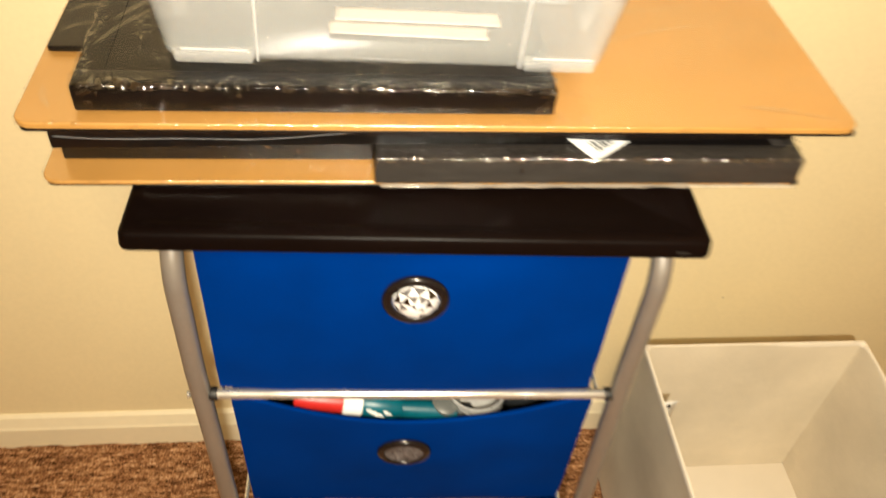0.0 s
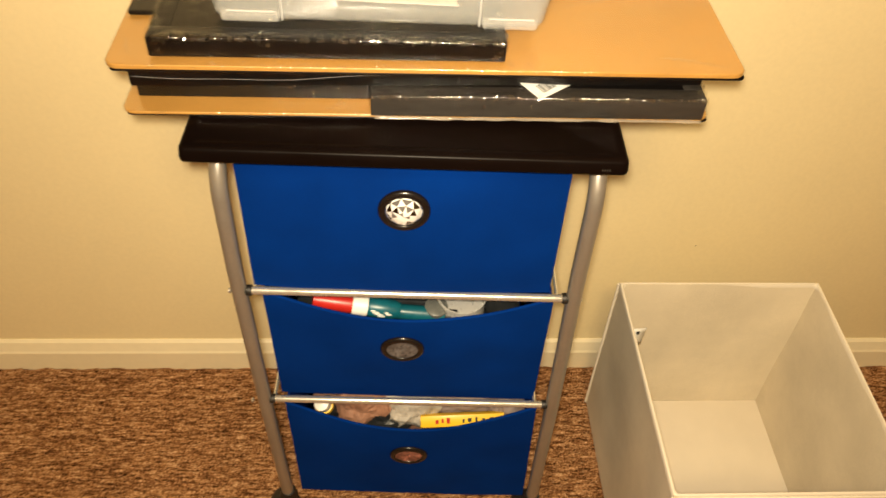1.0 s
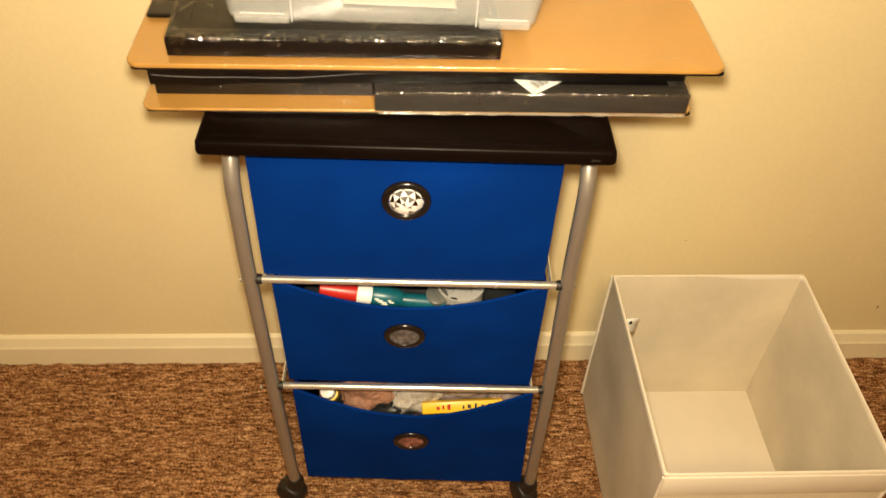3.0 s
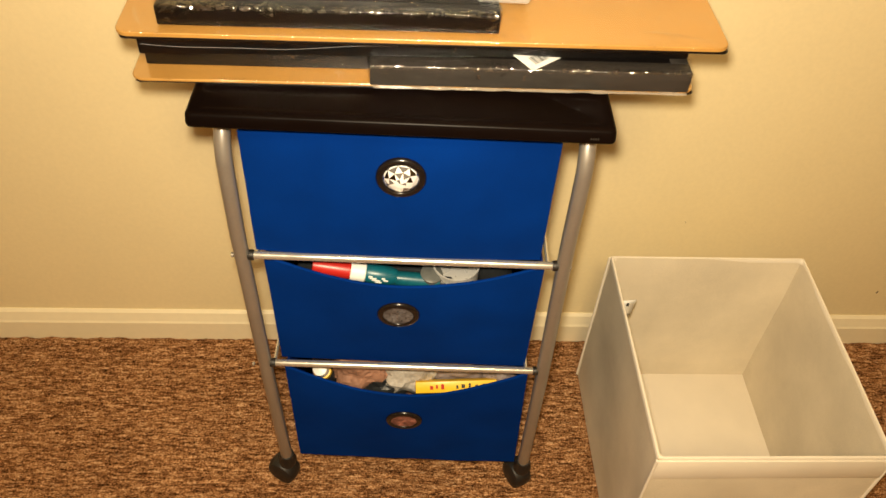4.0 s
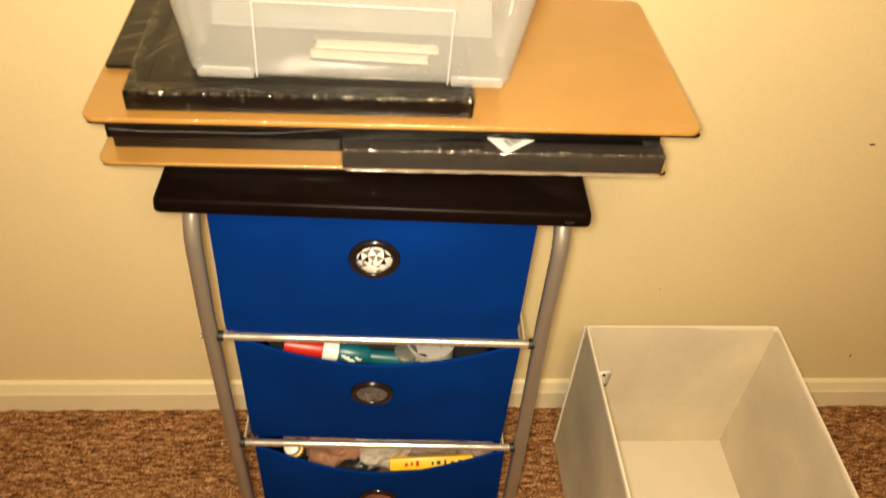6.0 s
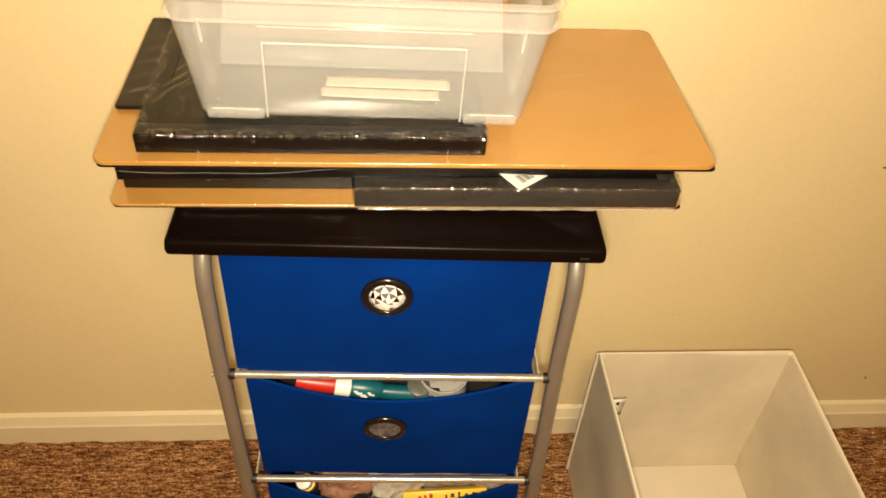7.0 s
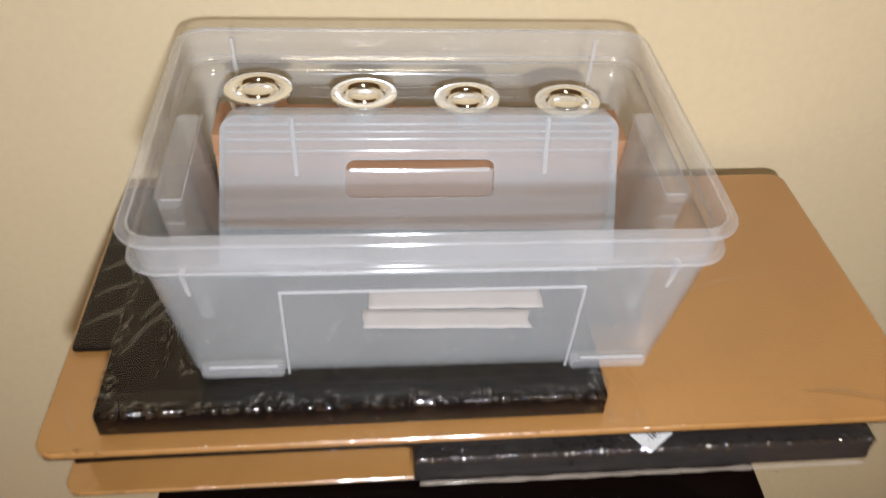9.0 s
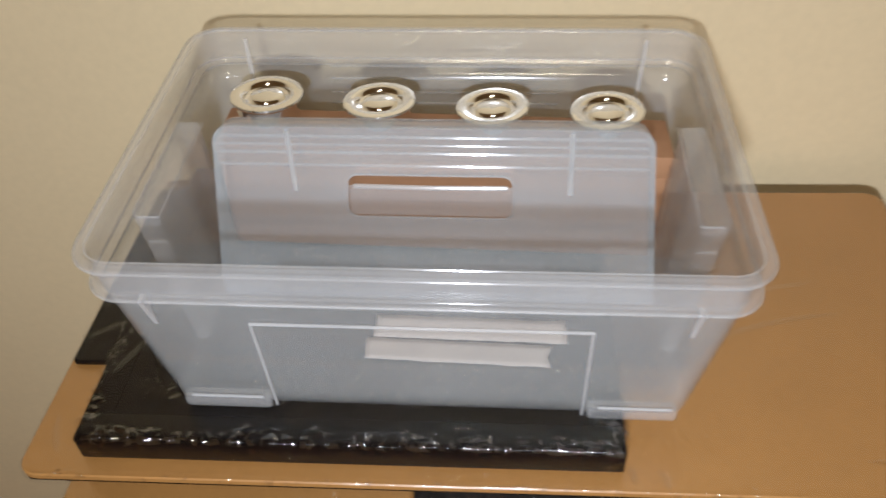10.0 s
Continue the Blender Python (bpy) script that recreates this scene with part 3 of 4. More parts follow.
def crumpled(name, label, category, material, place, size, seed):
    bm = bmesh.new()
    bmesh.ops.create_icosphere(bm, subdivisions=4, radius=1.0)
    for v in bm.verts:
        p = v.co * 1.6 + Vector((seed, seed, seed))
        k = 1 + 0.35 * noise.noise(p) + 0.18 * abs(noise.noise(p * 3.1))
        v.co = Vector((v.co.x * size[0] * k, v.co.y * size[1] * k, v.co.z * size[2] * k))
    ob = tagged(part(name, bm, material, smooth=False), label, category)
    ob.location = place
    return ob


crumpled("white_paper_wad", "crumpled pale paper in the drawer", "paper", SCRAP, (0.088, 0.508, 0.250), (0.040, 0.022, 0.034), 1.3)
crumpled("pink_paper_wad", "pinkish brown crumpled paper in the drawer", "paper", PINK, (0.026, 0.508, 0.258), (0.036, 0.022, 0.034), 4.1)
crumpled("clear_bag", "crumpled clear plastic bag with pink scraps", "bag", BAG, (0.155, 0.520, 0.262), (0.050, 0.020, 0.034), 7.7)
crumpled("white_packet", "clear pinkish plastic packet in the drawer", "packet", BAG, (0.220, 0.512, 0.250), (0.022, 0.022, 0.032), 9.2)
crumpled("dark_cloth_scrap", "dark cloth scrap in the drawer", "cloth", DARK, (0.056, 0.502, 0.236), (0.036, 0.016, 0.030), 2.6)
standing("white_cap_bottle", "small bottle with a yellow neck and white cap", "bottle",
         [("body", [(0.012, 0), (0.015, 0.001), (0.015, 0.10), (0.010, 0.11)], DARK, ""),
          ("neck_ring", [(0.0108, 0.108), (0.0118, 0.109), (0.0118, 0.118), (0.009, 0.119)], YELLOW, "yellow neck ring"),
          ("cap", [(0.008, 0.118), (0.010, 0.119), (0.0095, 0.135), (0.004, 0.137)], WHITE_PLASTIC, "white cap")],
         (-0.010, 0.558, 0.162), (28, -8))
bm = rbox(bmesh.new(), -0.13, 0.13, -0.07, 0.07, 0, 0.12, 0.006)
heap = tagged(part("paper_stack", bm, PINK), "stack of pinkish papers filling the drawer", "paper")
heap.matrix_basis = pose(0.085, 0.615, 0.097, 0, 0, -2)


# ---- the stack of shrink-wrapped picture frames on the tray ----
def film_sheet(x0, x1, y0, y1, z0, z1, parent, seed, loose=0.0012, corner=0.003):
    """Shrink film round a frame: a fine skin that rolls over the upper edge, puckered across that edge and once more further in."""
    bm = bmesh.new()
    g, h = 0.0010, z1 - z0
    roll = min(0.0034, h * 0.4)
    profile = [(0.0, z0 + (h - roll) * f, 1.0, 0.0) for f in (0.03, 0.2, 0.4, 0.6, 0.8, 1.0)]
    for k in range(1, 7):
        a = radians(15 * k)
        profile.append((roll * (1 - math.cos(a)), z1 - roll + roll * math.sin(a) + g * math.sin(a), math.cos(a), math.sin(a)))
    profile += [(roll + 0.0016 * k, z1 + g, 0.0, 1.0) for k in range(1, 31)]
    base = ring_points(x0, x1, y0, y1, corner, 4)
    counts = [max(1, int(math.dist(p, q) / 0.0016)) for p, q in zip(base, base[1:] + base[:1])]

    def dense(inset):
        ring = ring_points(x0 - g + inset, x1 + g - inset, y0 - g + inset, y1 + g - inset, corner, 4)
        return [(ax + (bx - ax) * i / n, ay + (by - ay) * i / n) for (ax, ay), (bx, by), n in zip(ring, ring[1:] + ring[:1], counts) for i in range(n)]

    rings = []
    for inset, z, side, up in profile:
        ring = []
        for x, y in dense(inset):
            ends = y0 + inset + 0.004 < y < y1 - inset - 0.004
            along = y if ends else x
            patch = 0.45 + 1.1 * max(0.0, noise.noise(Vector((along * 14, seed, 0.0 if ends else 5.0))) + 0.25)
            edge = 1.2 * math.exp(-((inset - 0.003) / 0.008) ** 2) if up > 0 else 0.3 + 0.6 * (z - z0) / h
            inner = 1.0 * math.exp(-((inset - 0.035) / 0.008) ** 2)
            k = loose * patch * (0.10 + edge + inner)
            q = Vector((along * 200, (inset - z) * (95 if inset < 0.006 else 170), seed))
            pucker = (1 - abs(noise.noise(q)) * 2.2) * 0.7 + 0.6 * noise.noise(q * 2.1)
            d = max(-0.0006, k * pucker)
            sx = (-1 if x < (x0 + x1) / 2 else 1) if ends else 0
            sy = 0 if ends else (-1 if y < (y0 + y1) / 2 else 1)
            ring.append((x + sx * side * d, y + sy * side * d, z + up * d))
        rings.append(ring)
    loft(bm, rings, False, True)
    film = part("shrink_film", bm, FILM, parent, "crinkled clear shrink film", crease=180, outward=False)
    film.data.materials.append(FILM_GLINT)
    # Tilted faces take the raised gloss in broken patches, so glints come in dashes.
    for face in film.data.polygons:
        c, tilt = face.center, abs(face.normal.z)
        broken = noise.noise(Vector((c.x * 260, c.y * 260, seed))) + 0.5 * noise.noise(Vector((c.x * 45, c.y * 45, seed + 9)))
        face.material_index = 1 if 0.3 < tilt < 0.92 and broken > (-0.05 if h > 0.01 else 0.34) else 0
    return film


def film_crease(parent, a, b, height=0.0006, bow=0.002, seed=0.0):
    """A pinched fold standing up from taut film, from a to b, fading out at both ends."""
    bm = bmesh.new()
    a, b = Vector(a), Vector(b)
    across = Vector((-(b - a).y, (b - a).x, 0)).normalized()
    rows = []
    for i in range(19):
        u = i / 18
        p = a.lerp(b, u) + across * (bow * math.sin(math.pi * u) + 0.0007 * noise.noise(Vector((u * 6, seed, 1))))
        w, hh = 0.0022 * math.sin(math.pi * u) ** 0.5 + 0.0002, height * math.sin(math.pi * u) ** 0.7 + 0.0001
        rows.append([bm.verts.new(p + across * w * s + Vector((0, 0, z))) for s, z in ((-1, 0), (-0.35, hh * 0.8), (0, hh), (0.35, hh * 0.8), (1, 0))])
    for r0, r1 in zip(rows, rows[1:]):
        for k in range(4):
            bm.faces.new((r0[k], r1[k], r1[k + 1], r0[k + 1]))
    return part("film_crease", bm, FILM_FOLD, parent, "raised fold of the clear film", crease=180, outward=False)


def film_fin(parent, x0, x1, y, z, drop, seed):
    """The loose welded seam of the film, hanging out at the foot of a frame."""
    bm = bmesh.new()
    n = int((x1 - x0) / 0.006)
    rows = [[bm.verts.new((x0 + (x1 - x0) * i / n, y - 0.0014 * k - 0.0010 * noise.noise(Vector((i * 0.6, k, seed))),
                           z - drop * k / 2 + 0.0012 * noise.noise(Vector((i * 0.35, k * 0.4, seed))))) for i in range(n + 1)] for k in (0, 1, 2)]
    for r0, r1 in zip(rows, rows[1:]):
        for i in range(n):
            bm.faces.new((r0[i], r0[i + 1], r1[i + 1], r1[i]))
    part("film_fin", bm, FIN, parent, "loose seam of the shrink film").modifiers.new("thickness", "SOLIDIFY").thickness = 0.0003


def picture_frame(label, x0, x1, y0, y1, z0, z1, moulding, board, turn=0.0, film=True, seed=0.0, edge=0.018, tip=0.0):
    """A frame lying face down: four mouldings, with a backing board let in between them."""
    cx, cy = (x0 + x1) / 2, (y0 + y1) / 2
    t = thing("picture_frame", label, "picture frame", (cx, cy, z0), turn, "stacked picture frames")
    t.matrix_basis = pose(cx, cy, z0, tip, 0, turn)
    hx, hy, h = (x1 - x0) / 2, (y1 - y0) / 2, z1 - z0
    for a0, a1, b0, b1 in ((-hx, hx, -hy, -hy + edge), (-hx, hx, hy - edge, hy), (-hx, -hx + edge, -hy + edge, hy - edge), (hx - edge, hx, -hy + edge, hy - edge)):
        part("moulding", rbox(bmesh.new(), a0, a1, b0, b1, 0, h, 0.0012), moulding, t)
    part("backing_board", rbox(bmesh.new(), -hx + edge, hx - edge, -hy + edge, hy - edge, 0.002, h - 0.0004, 0.0003), board, t)
    if film:
        film_sheet(-hx, hx, -hy, hy, 0, h, t, seed, 0.0026)
    return t


def board_frame(label, x0, x1, y0, y1, z0, z1, seed, film=True, bow=0.0):
    """A wide thin frame seen from its back: one brown board with round corners on a thin black face."""
    cx, cy = (x0 + x1) / 2, (y0 + y1) / 2
    t = thing("picture_frame", label, "picture frame", (cx, cy, z0), 0, "stacked picture frames")
    hx, hy, h = (x1 - x0) / 2, (y1 - y0) / 2, z1 - z0
    part("face", slab(bmesh.new(), -hx + 0.003, hx, -hy + 0.001, hy, 0, h * 0.35, 0.006), BLACK_FRAME, t, "thin black face edge")
    part("backing_board", slab(bmesh.new(), -hx, hx, -hy, hy, h * 0.35 + 0.0002, h, 0.012), BOARD, t, "brown backing board with round corners")
    if film:
        film_sheet(-hx, hx, -hy, hy, 0, h, t, seed, 0.0010, 0.0125)
    return t


board_frame("brown-backed wide frame in shrink film at the bottom of the stack", -0.177, 0.362, 0.493, 0.748, 0.7368, 0.7418, 2.0)
picture_frame("black picture frame lying flat in shrink film", -0.166, 0.0465, 0.516, 0.745, 0.7425, 0.7640, BLACK_FRAME, BLACK_FRAME, seed=3.0)
lower = picture_frame("charcoal picture frame in shrink film with a price tag", 0.047, 0.354, 0.490, 0.740, 0.7425, 0.7642, CHARCOAL, BLACK_FRAME, seed=5.0)
tag = part("price_tag", rbox(bmesh.new(), -0.021, 0.021, -0.014, 0.014, 0, 0.0006, 0), PAPER, lower, "white price tag")
tag.matrix_basis = pose(0.007, -0.104, 0.0238, 6, 0, 38)
bm = bmesh.new()
for k, w in enumerate((0.0008, 0.0014, 0.0006, 0.001, 0.0016, 0.0007, 0.0012, 0.0008)):
    rbox(bm, -0.012 + k * 0.0022, -0.012 + k * 0.0022 + w, -0.009, 0.002, 0.0007, 0.0009, 0)
part("barcode_bars", bm, INK, tag, "black printed bars")
film_fin(lower, -0.150, 0.152, -0.1262, 0.0010, 0.0014, 3.0)
wide = picture_frame("black wide picture frame in shrink film", -0.168, 0.350, 0.506, 0.742, 0.7650, 0.7880, BLACK_FRAME, BLACK_FRAME, turn=1.6, seed=8.0)
seam = [(-0.255 + 0.31 * i / 20, -0.1205 - 0.001 * math.sin(i * 0.9), 0.012 + (0.010 * max(0, (i - 13) / 7) ** 1.6) - 0.004 * math.sin(math.pi * min(1, i / 13))) for i in range(21)]
part("film_seam", tube(bmesh.new(), seam, 0.00022, 6), TUB, wide, "welded seam of the shrink film")
film_fin(wide, -0.262, 0.258, -0.1190, 0.0225, 0.0030, 9.0)
top_board = board_frame("wide brown-backed frame in shrink film on top of the stack", -0.178, 0.379, 0.483, 0.746, 0.7895, 0.7970, 11.0)
thin = thing("picture_frame", "thin black frame lying on the brown board", "picture frame", (-0.037, 0.651, 0.7986), 0, "stacked picture frames")
part("frame_back", slab(bmesh.new(), -0.137, 0.137, -0.089, 0.089, 0, 0.0038, 0.003), BLACK_FRAME, thin)
film_sheet(-0.137, 0.137, -0.089, 0.089, 0, 0.0038, thin, 14.0, 0.0008)
for a, b, bow, sd in (((0.205, -0.108, 0.0084), (0.270, -0.124, 0.0084), 0.0015, 1.0), ((0.196, -0.1085, 0.0084), (0.240, -0.112, 0.0084), 0.002, 2.0),
                      ((0.085, -0.118, 0.0084), (0.088, -0.129, 0.0084), 0.0005, 3.0), ((0.068, -0.116, 0.0084), (0.070, -0.127, 0.0084), 0.0005, 4.0),
                      ((0.118, 0.022, 0.0080), (0.205, 0.034, 0.0080), -0.004, 5.0), ((0.112, -0.030, 0.0080), (0.215, 0.004, 0.0080), 0.006, 6.0),
                      ((0.125, 0.060, 0.0080), (0.180, 0.095, 0.0080), 0.003, 7.0), ((-0.258, -0.118, 0.0084), (-0.268, -0.090, 0.0084), 0.002, 8.0)):
    film_crease(top_board, a, b, 0.0005, bow, sd)
for k in range(5):
    film_crease(thin, (-0.134, -0.070 + 0.028 * k, 0.0048), (-0.100, -0.052 + 0.026 * k, 0.0048), 0.0005, 0.003, 10.0 + k)
boxed = picture_frame("black boxed frame in crinkled shrink film under the clear bin", -0.141, 0.165, 0.494, 0.742, 0.8008, 0.8195, BLACK_FRAME, BLACK_FRAME, seed=17.0, tip=1.0)

for k in range(6):
    film_crease(boxed, (-0.146 + 0.006 * k, -0.080 + 0.030 * k, 0.0200), (-0.118 + 0.010 * k, -0.035 + 0.024 * k, 0.0200), 0.0005, 0.003, 20.0 + k)
for k, (x, z, dx, dz) in enumerate(((-0.149, 0.013, 0.010, 0.003), (-0.146, 0.008, 0.006, -0.004), (0.143, 0.014, 0.007, 0.004), (0.146, 0.006, 0.005, 0.006), (0.140, 0.004, 0.009, 0.002))):
    pinch = film_crease(boxed, (0, 0, 0), (math.hypot(dx, dz), 0, 0), 0.0009, 0.0005, 30.0 + k)
    pinch.matrix_basis = pose(x, -0.1252, z, 90, -math.degrees(math.atan2(dz, dx)), 0)

# ---- the clear plastic bin ----
tub = thing("clear_storage_bin", "frosted clear plastic storage bin standing on a black frame", "storage bin")
tub.matrix_basis = pose(0.0565, 0.606, 0.8222, 2.0, 0.9, 0)
RIM_Z = 0.1230


def tub_ring(hx, y0, y1, r, z):
    return [(x, y, z) for x, y in ring_points(-hx, hx, y0, y1, r, 8)]


bm = bmesh.new()
wall = []
for f in np.linspace(0, 1, 9):
    hx, yf, yb, r = 0.1440 + 0.0125 * f, -0.088 - 0.010 * f, 0.088 + 0.025 * f, 0.013 + 0.002 * f
    wall.append(tub_ring(hx, yf, yb, r, 0.004 + f * (RIM_Z - 0.0275)))
outer = [tub_ring(0.1395, -0.084, 0.084, 0.013, 0.0), *wall]
loft(bm, outer, True, False)
body = part("body", bm, TUB_BODY, tub, "frosted clear tapered body")
body.modifiers.new("thickness", "SOLIDIFY").thickness = 0.0012
# Double lip: lower flange, upright band, rolled upper flange.
bm = bmesh.new()
lip = []
for out, z in ((0.0, RIM_Z - 0.0255), (0.0035, RIM_Z - 0.0250), (0.0050, RIM_Z - 0.0230), (0.0040, RIM_Z - 0.0205), (0.0018, RIM_Z - 0.0195),
               (0.0022, RIM_Z - 0.008), (0.0055, RIM_Z - 0.005), (0.0068, RIM_Z - 0.003), (0.0060, RIM_Z - 0.0008), (0.003, RIM_Z), (0.0005, RIM_Z - 0.002), (0.0, RIM_Z - 0.0250)):
    lip.append(tub_ring(0.1565 + out, -0.098 - out, 0.113 + out, 0.0145 + out, z))
loft(bm, lip, False, False)
rim = part("rim", bm, TUB, tub, "double rolled rim")
# Thin beads added along the lips to draw their bright highlight lines.
for out, z in ((0.0066, RIM_Z - 0.003), (0.0050, RIM_Z - 0.0228), (0.0010, RIM_Z - 0.0008)):
    loop = tub_ring(0.1565 + out, -0.098 - out, 0.113 + out, 0.0145 + out, z)
    part("lip_highlight_bead", tube(bmesh.new(), loop + loop[:1], 0.0007, 8), TUB, rim)
# Ridges of the front panel, corner gussets, foot ridges.
def wall_y(z):
    return -0.088 - 0.010 * (z - 0.004) / (RIM_Z - 0.0275) - 0.0010


PX0, PX1, PZ = -0.0835, 0.0845, 0.0795
for pts in ([(PX0, wall_y(PZ), PZ), (PX1, wall_y(PZ), PZ)], [(PX0, wall_y(PZ), PZ), (PX0 - 0.001, wall_y(0.002), 0.002)],
            [(PX1, wall_y(PZ), PZ), (PX1 + 0.001, wall_y(0.002), 0.002)]):
    part("ridge", tube(bmesh.new(), pts, 0.0009, 8), RIDGE, tub)
part("ridge", tube(bmesh.new(), [(PX0 - 0.003, wall_y(0.0950), 0.0950), (PX1 + 0.003, wall_y(0.0950), 0.0950)], 0.0006, 8), RIDGE, tub)
for x0, x1 in ((-0.137, PX0 - 0.003), (PX1 + 0.003, 0.137)):
    part("foot", rbox(bmesh.new(), x0, x1, -0.0915, -0.083, 0.0, 0.0095, 0.003), TUB, tub)
    part("ridge", tube(bmesh.new(), [(x0 + 0.006, -0.0905, 0.0105), (x1 - 0.004, -0.0905, 0.0105)], 0.0008, 8), RIDGE, tub)
for x in (-0.131, 0.131):
    bm = bmesh.new()
    a = [bm.verts.new((x + s * 0.0012, y, z)) for s in (-1, 1) for y, z in ((wall_y(0.102) - 0.0042, 0.101), (wall_y(0.102) + 0.001, 0.101), (wall_y(0.078), 0.078))]
    bm.faces.new(a[:3]), bm.faces.new(a[3:])
    for i in range(3):
        bm.faces.new((a[i], a[(i + 1) % 3], a[3 + (i + 1) % 3], a[3 + i]))
    part("gusset", bm, RIDGE, tub)
for s in (-1, 1):
    for y in (0.070,):
        part("ridge", tube(bmesh.new(), [(s * 0.128, 0.1115, 0.118), (s * 0.121, 0.0935, 0.030)], 0.0016, 8), RIDGE, tub)
# Hand grips moulded inwards on the short sides.
for s in (-1, 1):
    bm = bmesh.new()
    rings = []
    for f in np.linspace(0, 1, 5):
        inn, out = s * (0.1400 - 0.006 * (1 - f)), s * (0.1545 - 0.0110 * (1 - f))
        z = 0.006 + f * 0.098
        xa, xb = min(inn, out), max(inn, out)
        rings.append([(x, y, z) for x, y in ring_points(xa, xb, -0.046, 0.038, 0.0035, 3)])
    loft(bm, rings)
    grip = part("grip", bm, TUB, tub, "inward hand grip")
    x = s * 0.139
    part("ridge", tube(bmesh.new(), [(x, -0.0462, 0.1035), (s * 0.150, -0.0462, 0.1035)], 0.0007, 8), TUB, grip)
    part("ridge", tube(bmesh.new(), [(x, -0.0462, 0.0860), (s * 0.149, -0.0462, 0.0860)], 0.0006, 8), TUB, grip)
    part("ridge", tube(bmesh.new(), [(x, -0.046, 0.1035), (x, 0.038, 0.1035)], 0.0006, 8), TUB, grip)
# Moulded bands on the inside of the back wall.
for z in (0.098, 0.090, 0.081, 0.074):
    yb = 0.088 + 0.025 * (z - 0.004) / (RIM_Z - 0.0275) - 0.0008
    part("ridge", tube(bmesh.new(), [(-0.075, yb, z), (0.075, yb, z)], 0.0007, 8), TUB, tub)


def tape_strip(x0, x1, y0, y1, tilt, seed):
    """A torn strip of tape stuck flat on the bin's floor."""
    bm = bmesh.new()
    n, m = 24, 4
    rows = []
    for j in range(m + 1):
        rows.append([])
        for i in range(n + 1):
            u, w = i / n, j / m
            jag = 0.0035 * noise.noise(Vector((j * 1.7, u * 2, seed))) if i in (0, n) else 0
            yy = y0 + (y1 - y0) * w + tilt * (u - 0.5) + 0.0006 * noise.noise(Vector((u * 7, j * 0.3, seed)))
            rows[-1].append(bm.verts.new((x0 + (x1 - x0) * u + jag, yy, 0.0024 + 0.0004 * noise.noise(Vector((u * 9, j, seed))))))
    for j in range(m):
        for i in range(n):
            bm.faces.new((rows[j][i], rows[j][i + 1], rows[j + 1][i + 1], rows[j + 1][i]))
    strip = part("tape_strip", bm, TAPE, tub, "torn strip of pale masking tape")
    strip.modifiers.new("thickness", "SOLIDIFY").thickness = 0.0003


tape_strip(-0.036, 0.080, -0.0385, -0.0210, -0.0020, 1.0)
tape_strip(-0.040, 0.070, -0.0560, -0.0400, -0.0030, 5.0)

# ---- inside the bin: a cardboard box with four capped bottles, and a clear lid leaning on it ----
carton = thing("cardboard_carton", "brown cardboard carton holding capped bottles inside the clear bin", "cardboard box")
carton.matrix_basis = pose(0.0575, 0.663, 0.8285, 0, 2.2, 0)
part("carton_body", rbox(bmesh.new(), -0.138, 0.138, -0.020, 0.018, 0.0, 0.064, 0.0012), CARDBOARD, carton)
part("carton_flap", rbox(bmesh.new(), -0.1385, 0.1385, -0.0215, 0.0195, 0.0645, 0.0800, 0.0010), CARDBOARD, carton, "brown cardboard top flap")
part("carton_side", rbox(bmesh.new(), 0.1384, 0.1392, -0.019, 0.017, 0.004, 0.063, 0.0002), CARDBOARD_PALE, carton, "paler cardboard side")


def bottle_profile():
    return ([(0.0150, -0.008), (0.0205, -0.0076), (0.0212, -0.004), (0.0212, 0.0125), (0.0238, 0.0130), (0.0245, 0.0142), (0.0240, 0.0154),
             (0.0176, 0.0160), (0.0160, 0.0152), (0.0148, 0.0128), (0.0124, 0.0122), (0.0116, 0.0130), (0.0112, 0.0142), (0.0100, 0.0150), (0.0030, 0.0152)])


first = None
for k in range(4):
    place = pose(-0.049 + 0.0700 * k, 0.6700, (0.9158, 0.9108, 0.9062, 0.9030)[k], -2, 2, 40 * k)
    if first is None:
        first = thing("capped_bottle", "chrome-capped bottle standing in the cardboard carton", "bottle", group="bottles in the carton")
        first.matrix_basis = place
        part("cap", lathe(bmesh.new(), [(r * 0.92, h) for r, h in bottle_profile()], 48), MIRROR, first, "polished chrome cap with a ring groove")
        part("neck", lathe(bmesh.new(), [(0.017, -0.060), (0.0195, -0.058), (0.0195, -0.010), (0.018, -0.0085)], 28), TIN, first, "silver neck")
    else:
        copy_thing(first, place)

lid = thing("clear_bin_lid", "frosted clear plastic panel with a hand slot leaning inside the bin", "plastic lid", (0.0575, 0.580, 0.8236))
lid.matrix_basis = pose(0.0555, 0.6010, 0.8246, -6.5, 1.0, 0)
LW, LH = 0.1220, 0.1190


def flared(bm):
    """Widens a part of the panel towards its foot."""
    for v in bm.verts:
        v.co.x *= 1 + 0.11 * (1 - v.co.z / LH)
    return bm


def lid_sheet():
    """A panel with round top corners and a wide hand slot near its top."""
    bm = bmesh.new()
    outline = [(x, z) for x, z in ring_points(-LW, LW, -0.012, LH, 0.010, 5)]
    outline = [(x, max(z, 0.0)) for x, z in outline]
    slot = [(x, z) for x, z in ring_points(-0.047, 0.045, 0.0605, 0.0890, 0.0060, 5)]
    edges = []
    for loop in (outline, slot):
        vs = [bm.verts.new((x, 0, z)) for x, z in loop]
        edges += [bm.edges.new((vs[i], vs[(i + 1) % len(vs)])) for i in range(len(vs))]
    bmesh.ops.triangle_fill(bm, edges=edges, use_beauty=True)
    return bm


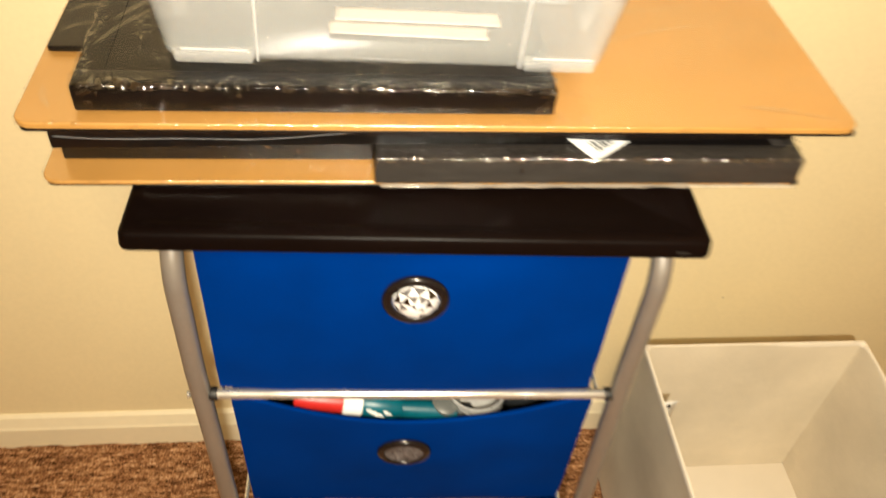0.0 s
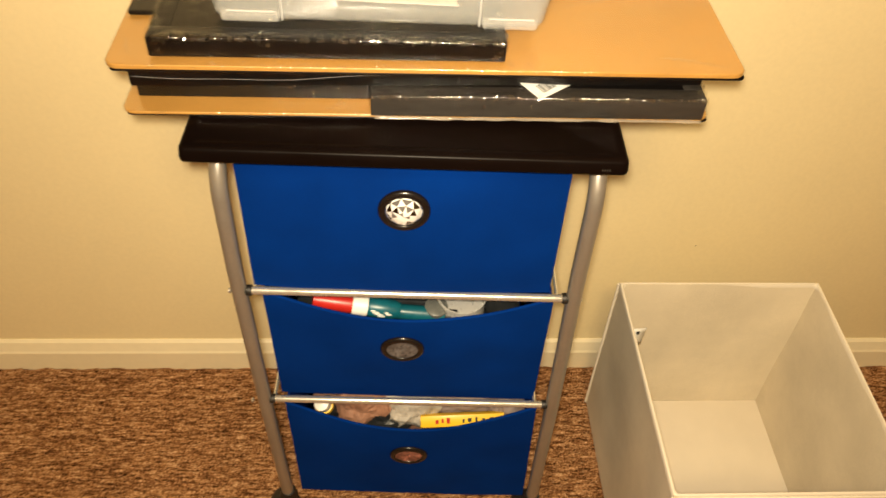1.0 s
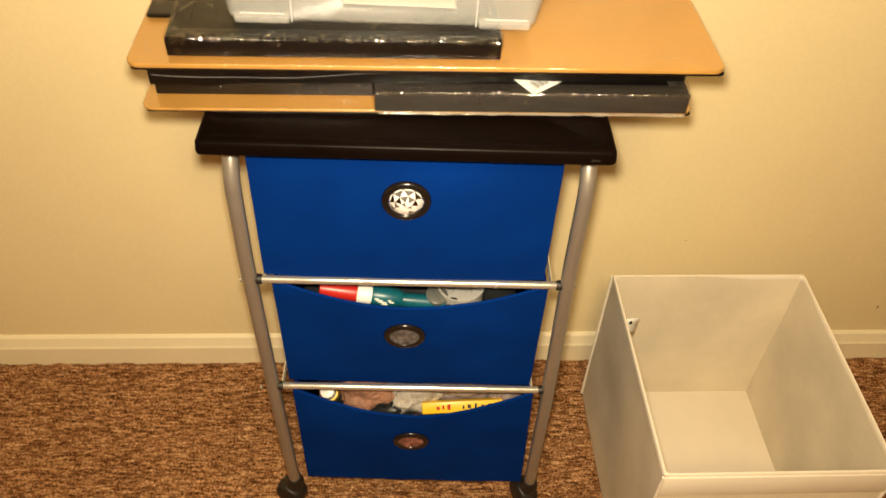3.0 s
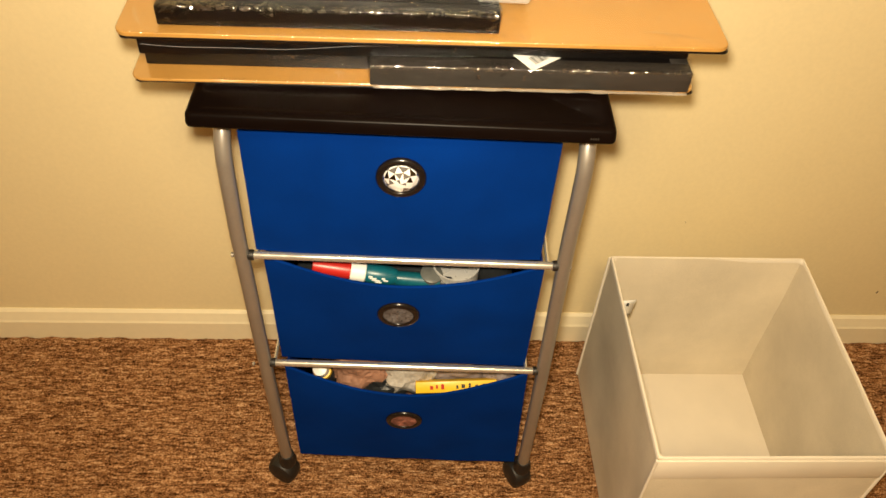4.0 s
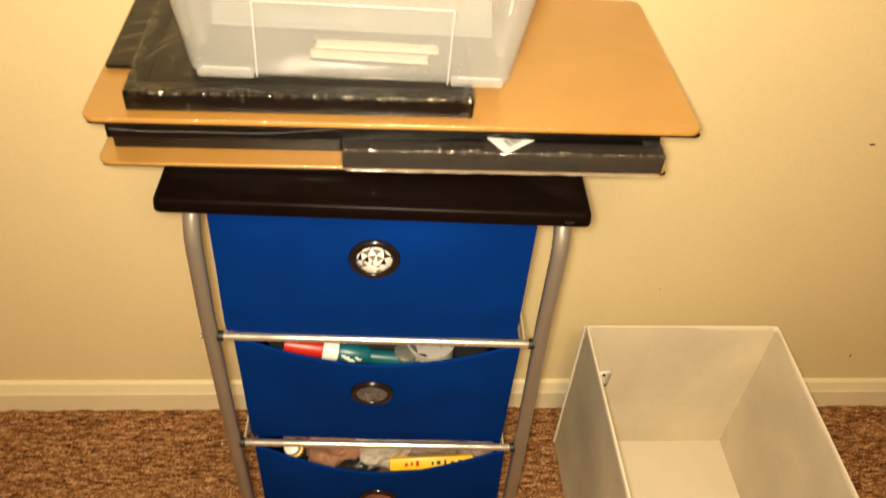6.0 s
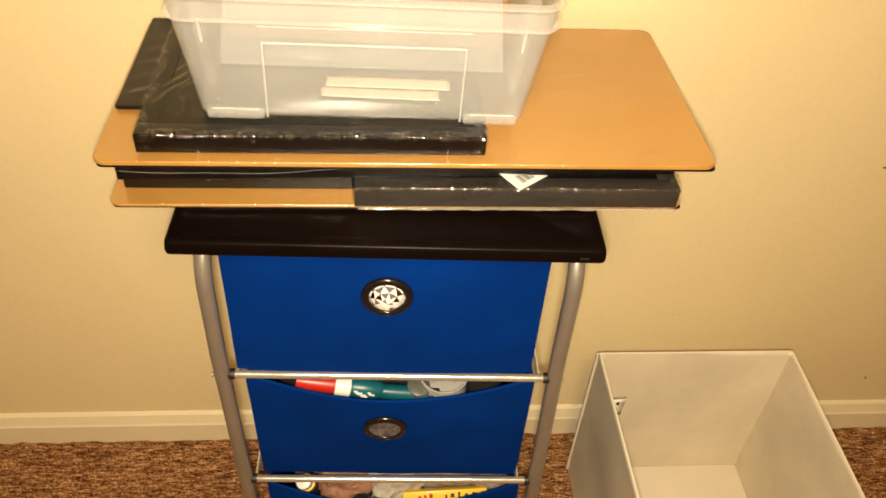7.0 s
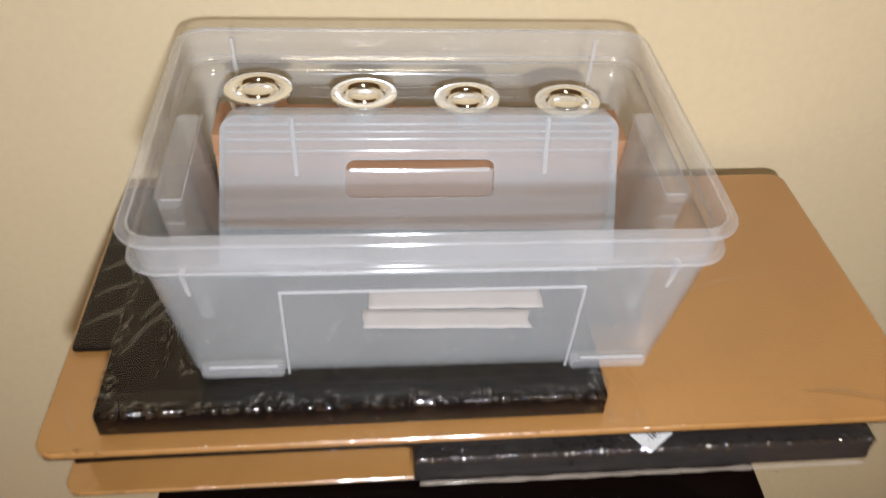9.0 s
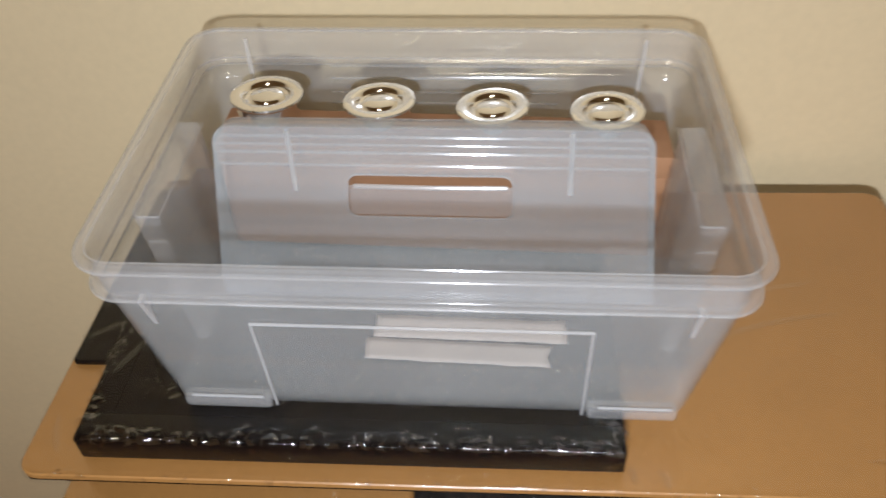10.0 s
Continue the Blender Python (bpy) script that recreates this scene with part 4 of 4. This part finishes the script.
sheet = part("panel", flared(lid_sheet()), TUB_BACK, lid, "frosted panel with a hand slot", smooth=False)
sheet.modifiers.new("thickness", "SOLIDIFY").thickness = 0.0016
skirt = bmesh.new()
loft(skirt, [[(x, 0.0005 + d, z) for x, z in ring_points(-LW + i, LW - i, -0.012, LH - i, 0.010, 5)] for d, i in ((0, 0), (0.012, 0.001))], False, False)
for v in skirt.verts:
    v.co.z = max(v.co.z, 0.0)
part("skirt", flared(skirt), TUB_BACK, lid).modifiers.new("thickness", "SOLIDIFY").thickness = 0.0012
for z, r in ((0.1130, 0.0011), (0.1080, 0.0008), (0.1030, 0.0011), (0.0950, 0.0010)):
    part("ridge", flared(tube(bmesh.new(), [(-LW + 0.004, -0.0006, z), (0, -0.0006, z), (LW - 0.004, -0.0006, z)], r, 8)), TUB, lid)
for x in (-0.080, 0.078):
    part("ridge", tube(bmesh.new(), [(x, -0.0006, LH - 0.002), (x + 0.001, -0.0006, 0.078)], 0.0015, 8), RIDGE, lid)
# Hand hold: an open slot above a thin set-back tongue with a bright lip.
hold = [(x, -0.0006, z) for x, z in ring_points(-0.047, 0.045, 0.0605, 0.0890, 0.0060, 5)]
part("ridge", flared(tube(bmesh.new(), hold + hold[:1], 0.0008, 8)), TUB, lid)
part("tongue", flared(rbox(bmesh.new(), -0.0465, 0.0445, 0.0020, 0.0030, 0.0600, 0.0800, 0.0004)), TUB, lid, "thin clear tongue below the hand slot")
part("ridge", flared(tube(bmesh.new(), [(-0.044, 0.0012, 0.0803), (0, 0.0012, 0.0797), (0.042, 0.0012, 0.0803)], 0.0015, 8)), RIDGE, lid)

# ---- the white fabric bin ----
fab = thing("fabric_bin", "empty white fabric storage bin standing on the carpet", "storage bin", (0.5485, 0.514, 0.0))
HX, HY, FH = 0.150, 0.171, 0.3075


def panel_wall(x0, x1, y0, y1, name, seed, bow):
    """One soft wall of the bin, from its foot to its rim."""
    bm = bmesh.new()
    along_x = (x1 - x0) > (y1 - y0)
    n, m, th = 24, 18, 0.003
    grids = []
    for side in (0, 1):
        g = []
        for j in range(m + 1):
            row = []
            for i in range(n + 1):
                u, w = i / n, j / m
                z = 0.004 + w * (FH - 0.004)
                off = (bow * math.sin(math.pi * u) * math.sin(math.pi * w) + 0.0022 * noise.noise(Vector((u * 2.2 + seed, w * 2.4, seed)))) * (1 if 0 < w < 1 else 0.3)
                if along_x:
                    p = (x0 + u * (x1 - x0), (y0 if side == 0 else y1) + off, z)
                else:
                    p = ((x0 if side == 0 else x1) + off, y0 + u * (y1 - y0), z)
                row.append(bm.verts.new(p))
            g.append(row)
        grids.append(g)
    for g in grids:
        for j in range(m):
            for i in range(n):
                bm.faces.new((g[j][i], g[j][i + 1], g[j + 1][i + 1], g[j + 1][i]))
    a, b = grids
    for i in range(n):
        for j in (0, m):
            bm.faces.new((a[j][i], a[j][i + 1], b[j][i + 1], b[j][i]))
    for j in range(m):
        for i in (0, n):
            bm.faces.new((a[j][i], a[j + 1][i], b[j + 1][i], b[j][i]))
    part(name, bm, FELT, fab)


T = 0.003
panel_wall(-HX, HX, HY - T, HY, "back_wall", 1.0, -0.003)
panel_wall(-HX, HX, -HY, -HY + T, "front_wall", 2.0, 0.002)
panel_wall(-HX, -HX + T, -HY + T, HY - T, "side_wall", 3.0, 0.003)
panel_wall(HX - T, HX, -HY + T, HY - T, "side_wall", 4.0, -0.002)
part("base_board", rbox(bmesh.new(), -HX + T, HX - T, -HY + T, HY - T, 0.0045, 0.010, 0.002), BINDING, fab, "loose white base board")
bm = bmesh.new()
rings = []
for i, z in ((-0.0004, FH - 0.007), (-0.0006, FH - 0.001), (0.0004, FH + 0.0006), (0.0024, FH + 0.0006), (0.0034, FH - 0.001), (0.0034, FH - 0.007)):
    rings.append([(x, y, z) for x, y in ring_points(-HX + i, HX - i, -HY + i, HY - i, 0.006, 4)])
loft(bm, rings, False, False)
for v in bm.verts:
    v.co += 0.0006 * noise.noise_vector(v.co * 30)
part("binding", bm, BINDING, fab, "stitched white rim binding")
for sx in (-1, 1):
    for sy in (-1, 1):
        seam = tube(bmesh.new(), [(sx * (HX + 0.0005), sy * (HY + 0.0005), z) for z in (0.003, 0.1, 0.2, FH - 0.004)], 0.0022, 8)
        part("corner_seam", seam, BINDING, fab)
hem = rbox(bmesh.new(), -HX + 0.001, HX - 0.001, -HY - 0.0022, -HY - 0.0002, FH - 0.046, FH - 0.004, 0.0009)
part("front_hem", hem, BINDING, fab, "folded white hem below the rim")
flag = bmesh.new()
rows = [[flag.verts.new((-HX + T - 0.001 + (0.0235 - 0.001 * j / 4) * i, 0.088 + 0.004 * i + 0.002 * math.sin(1.6 * j / 4), 0.301 - 0.040 * j / 4 - 0.002 * i)) for i in (0, 1)] for j in range(5)]
for a, b in zip(rows, rows[1:]):
    flag.faces.new((a[0], a[1], b[1], b[0]))
label = part("care_label", flag, PAPER, fab, "small white sewn-in care label")
label.modifiers.new("thickness", "SOLIDIFY").thickness = 0.0004
part("printed_bars", rbox(bmesh.new(), -HX + T + 0.009, -HX + T + 0.0125, 0.0880, 0.0905, 0.289, 0.2935, 0), INK, label, "dark printed mark")
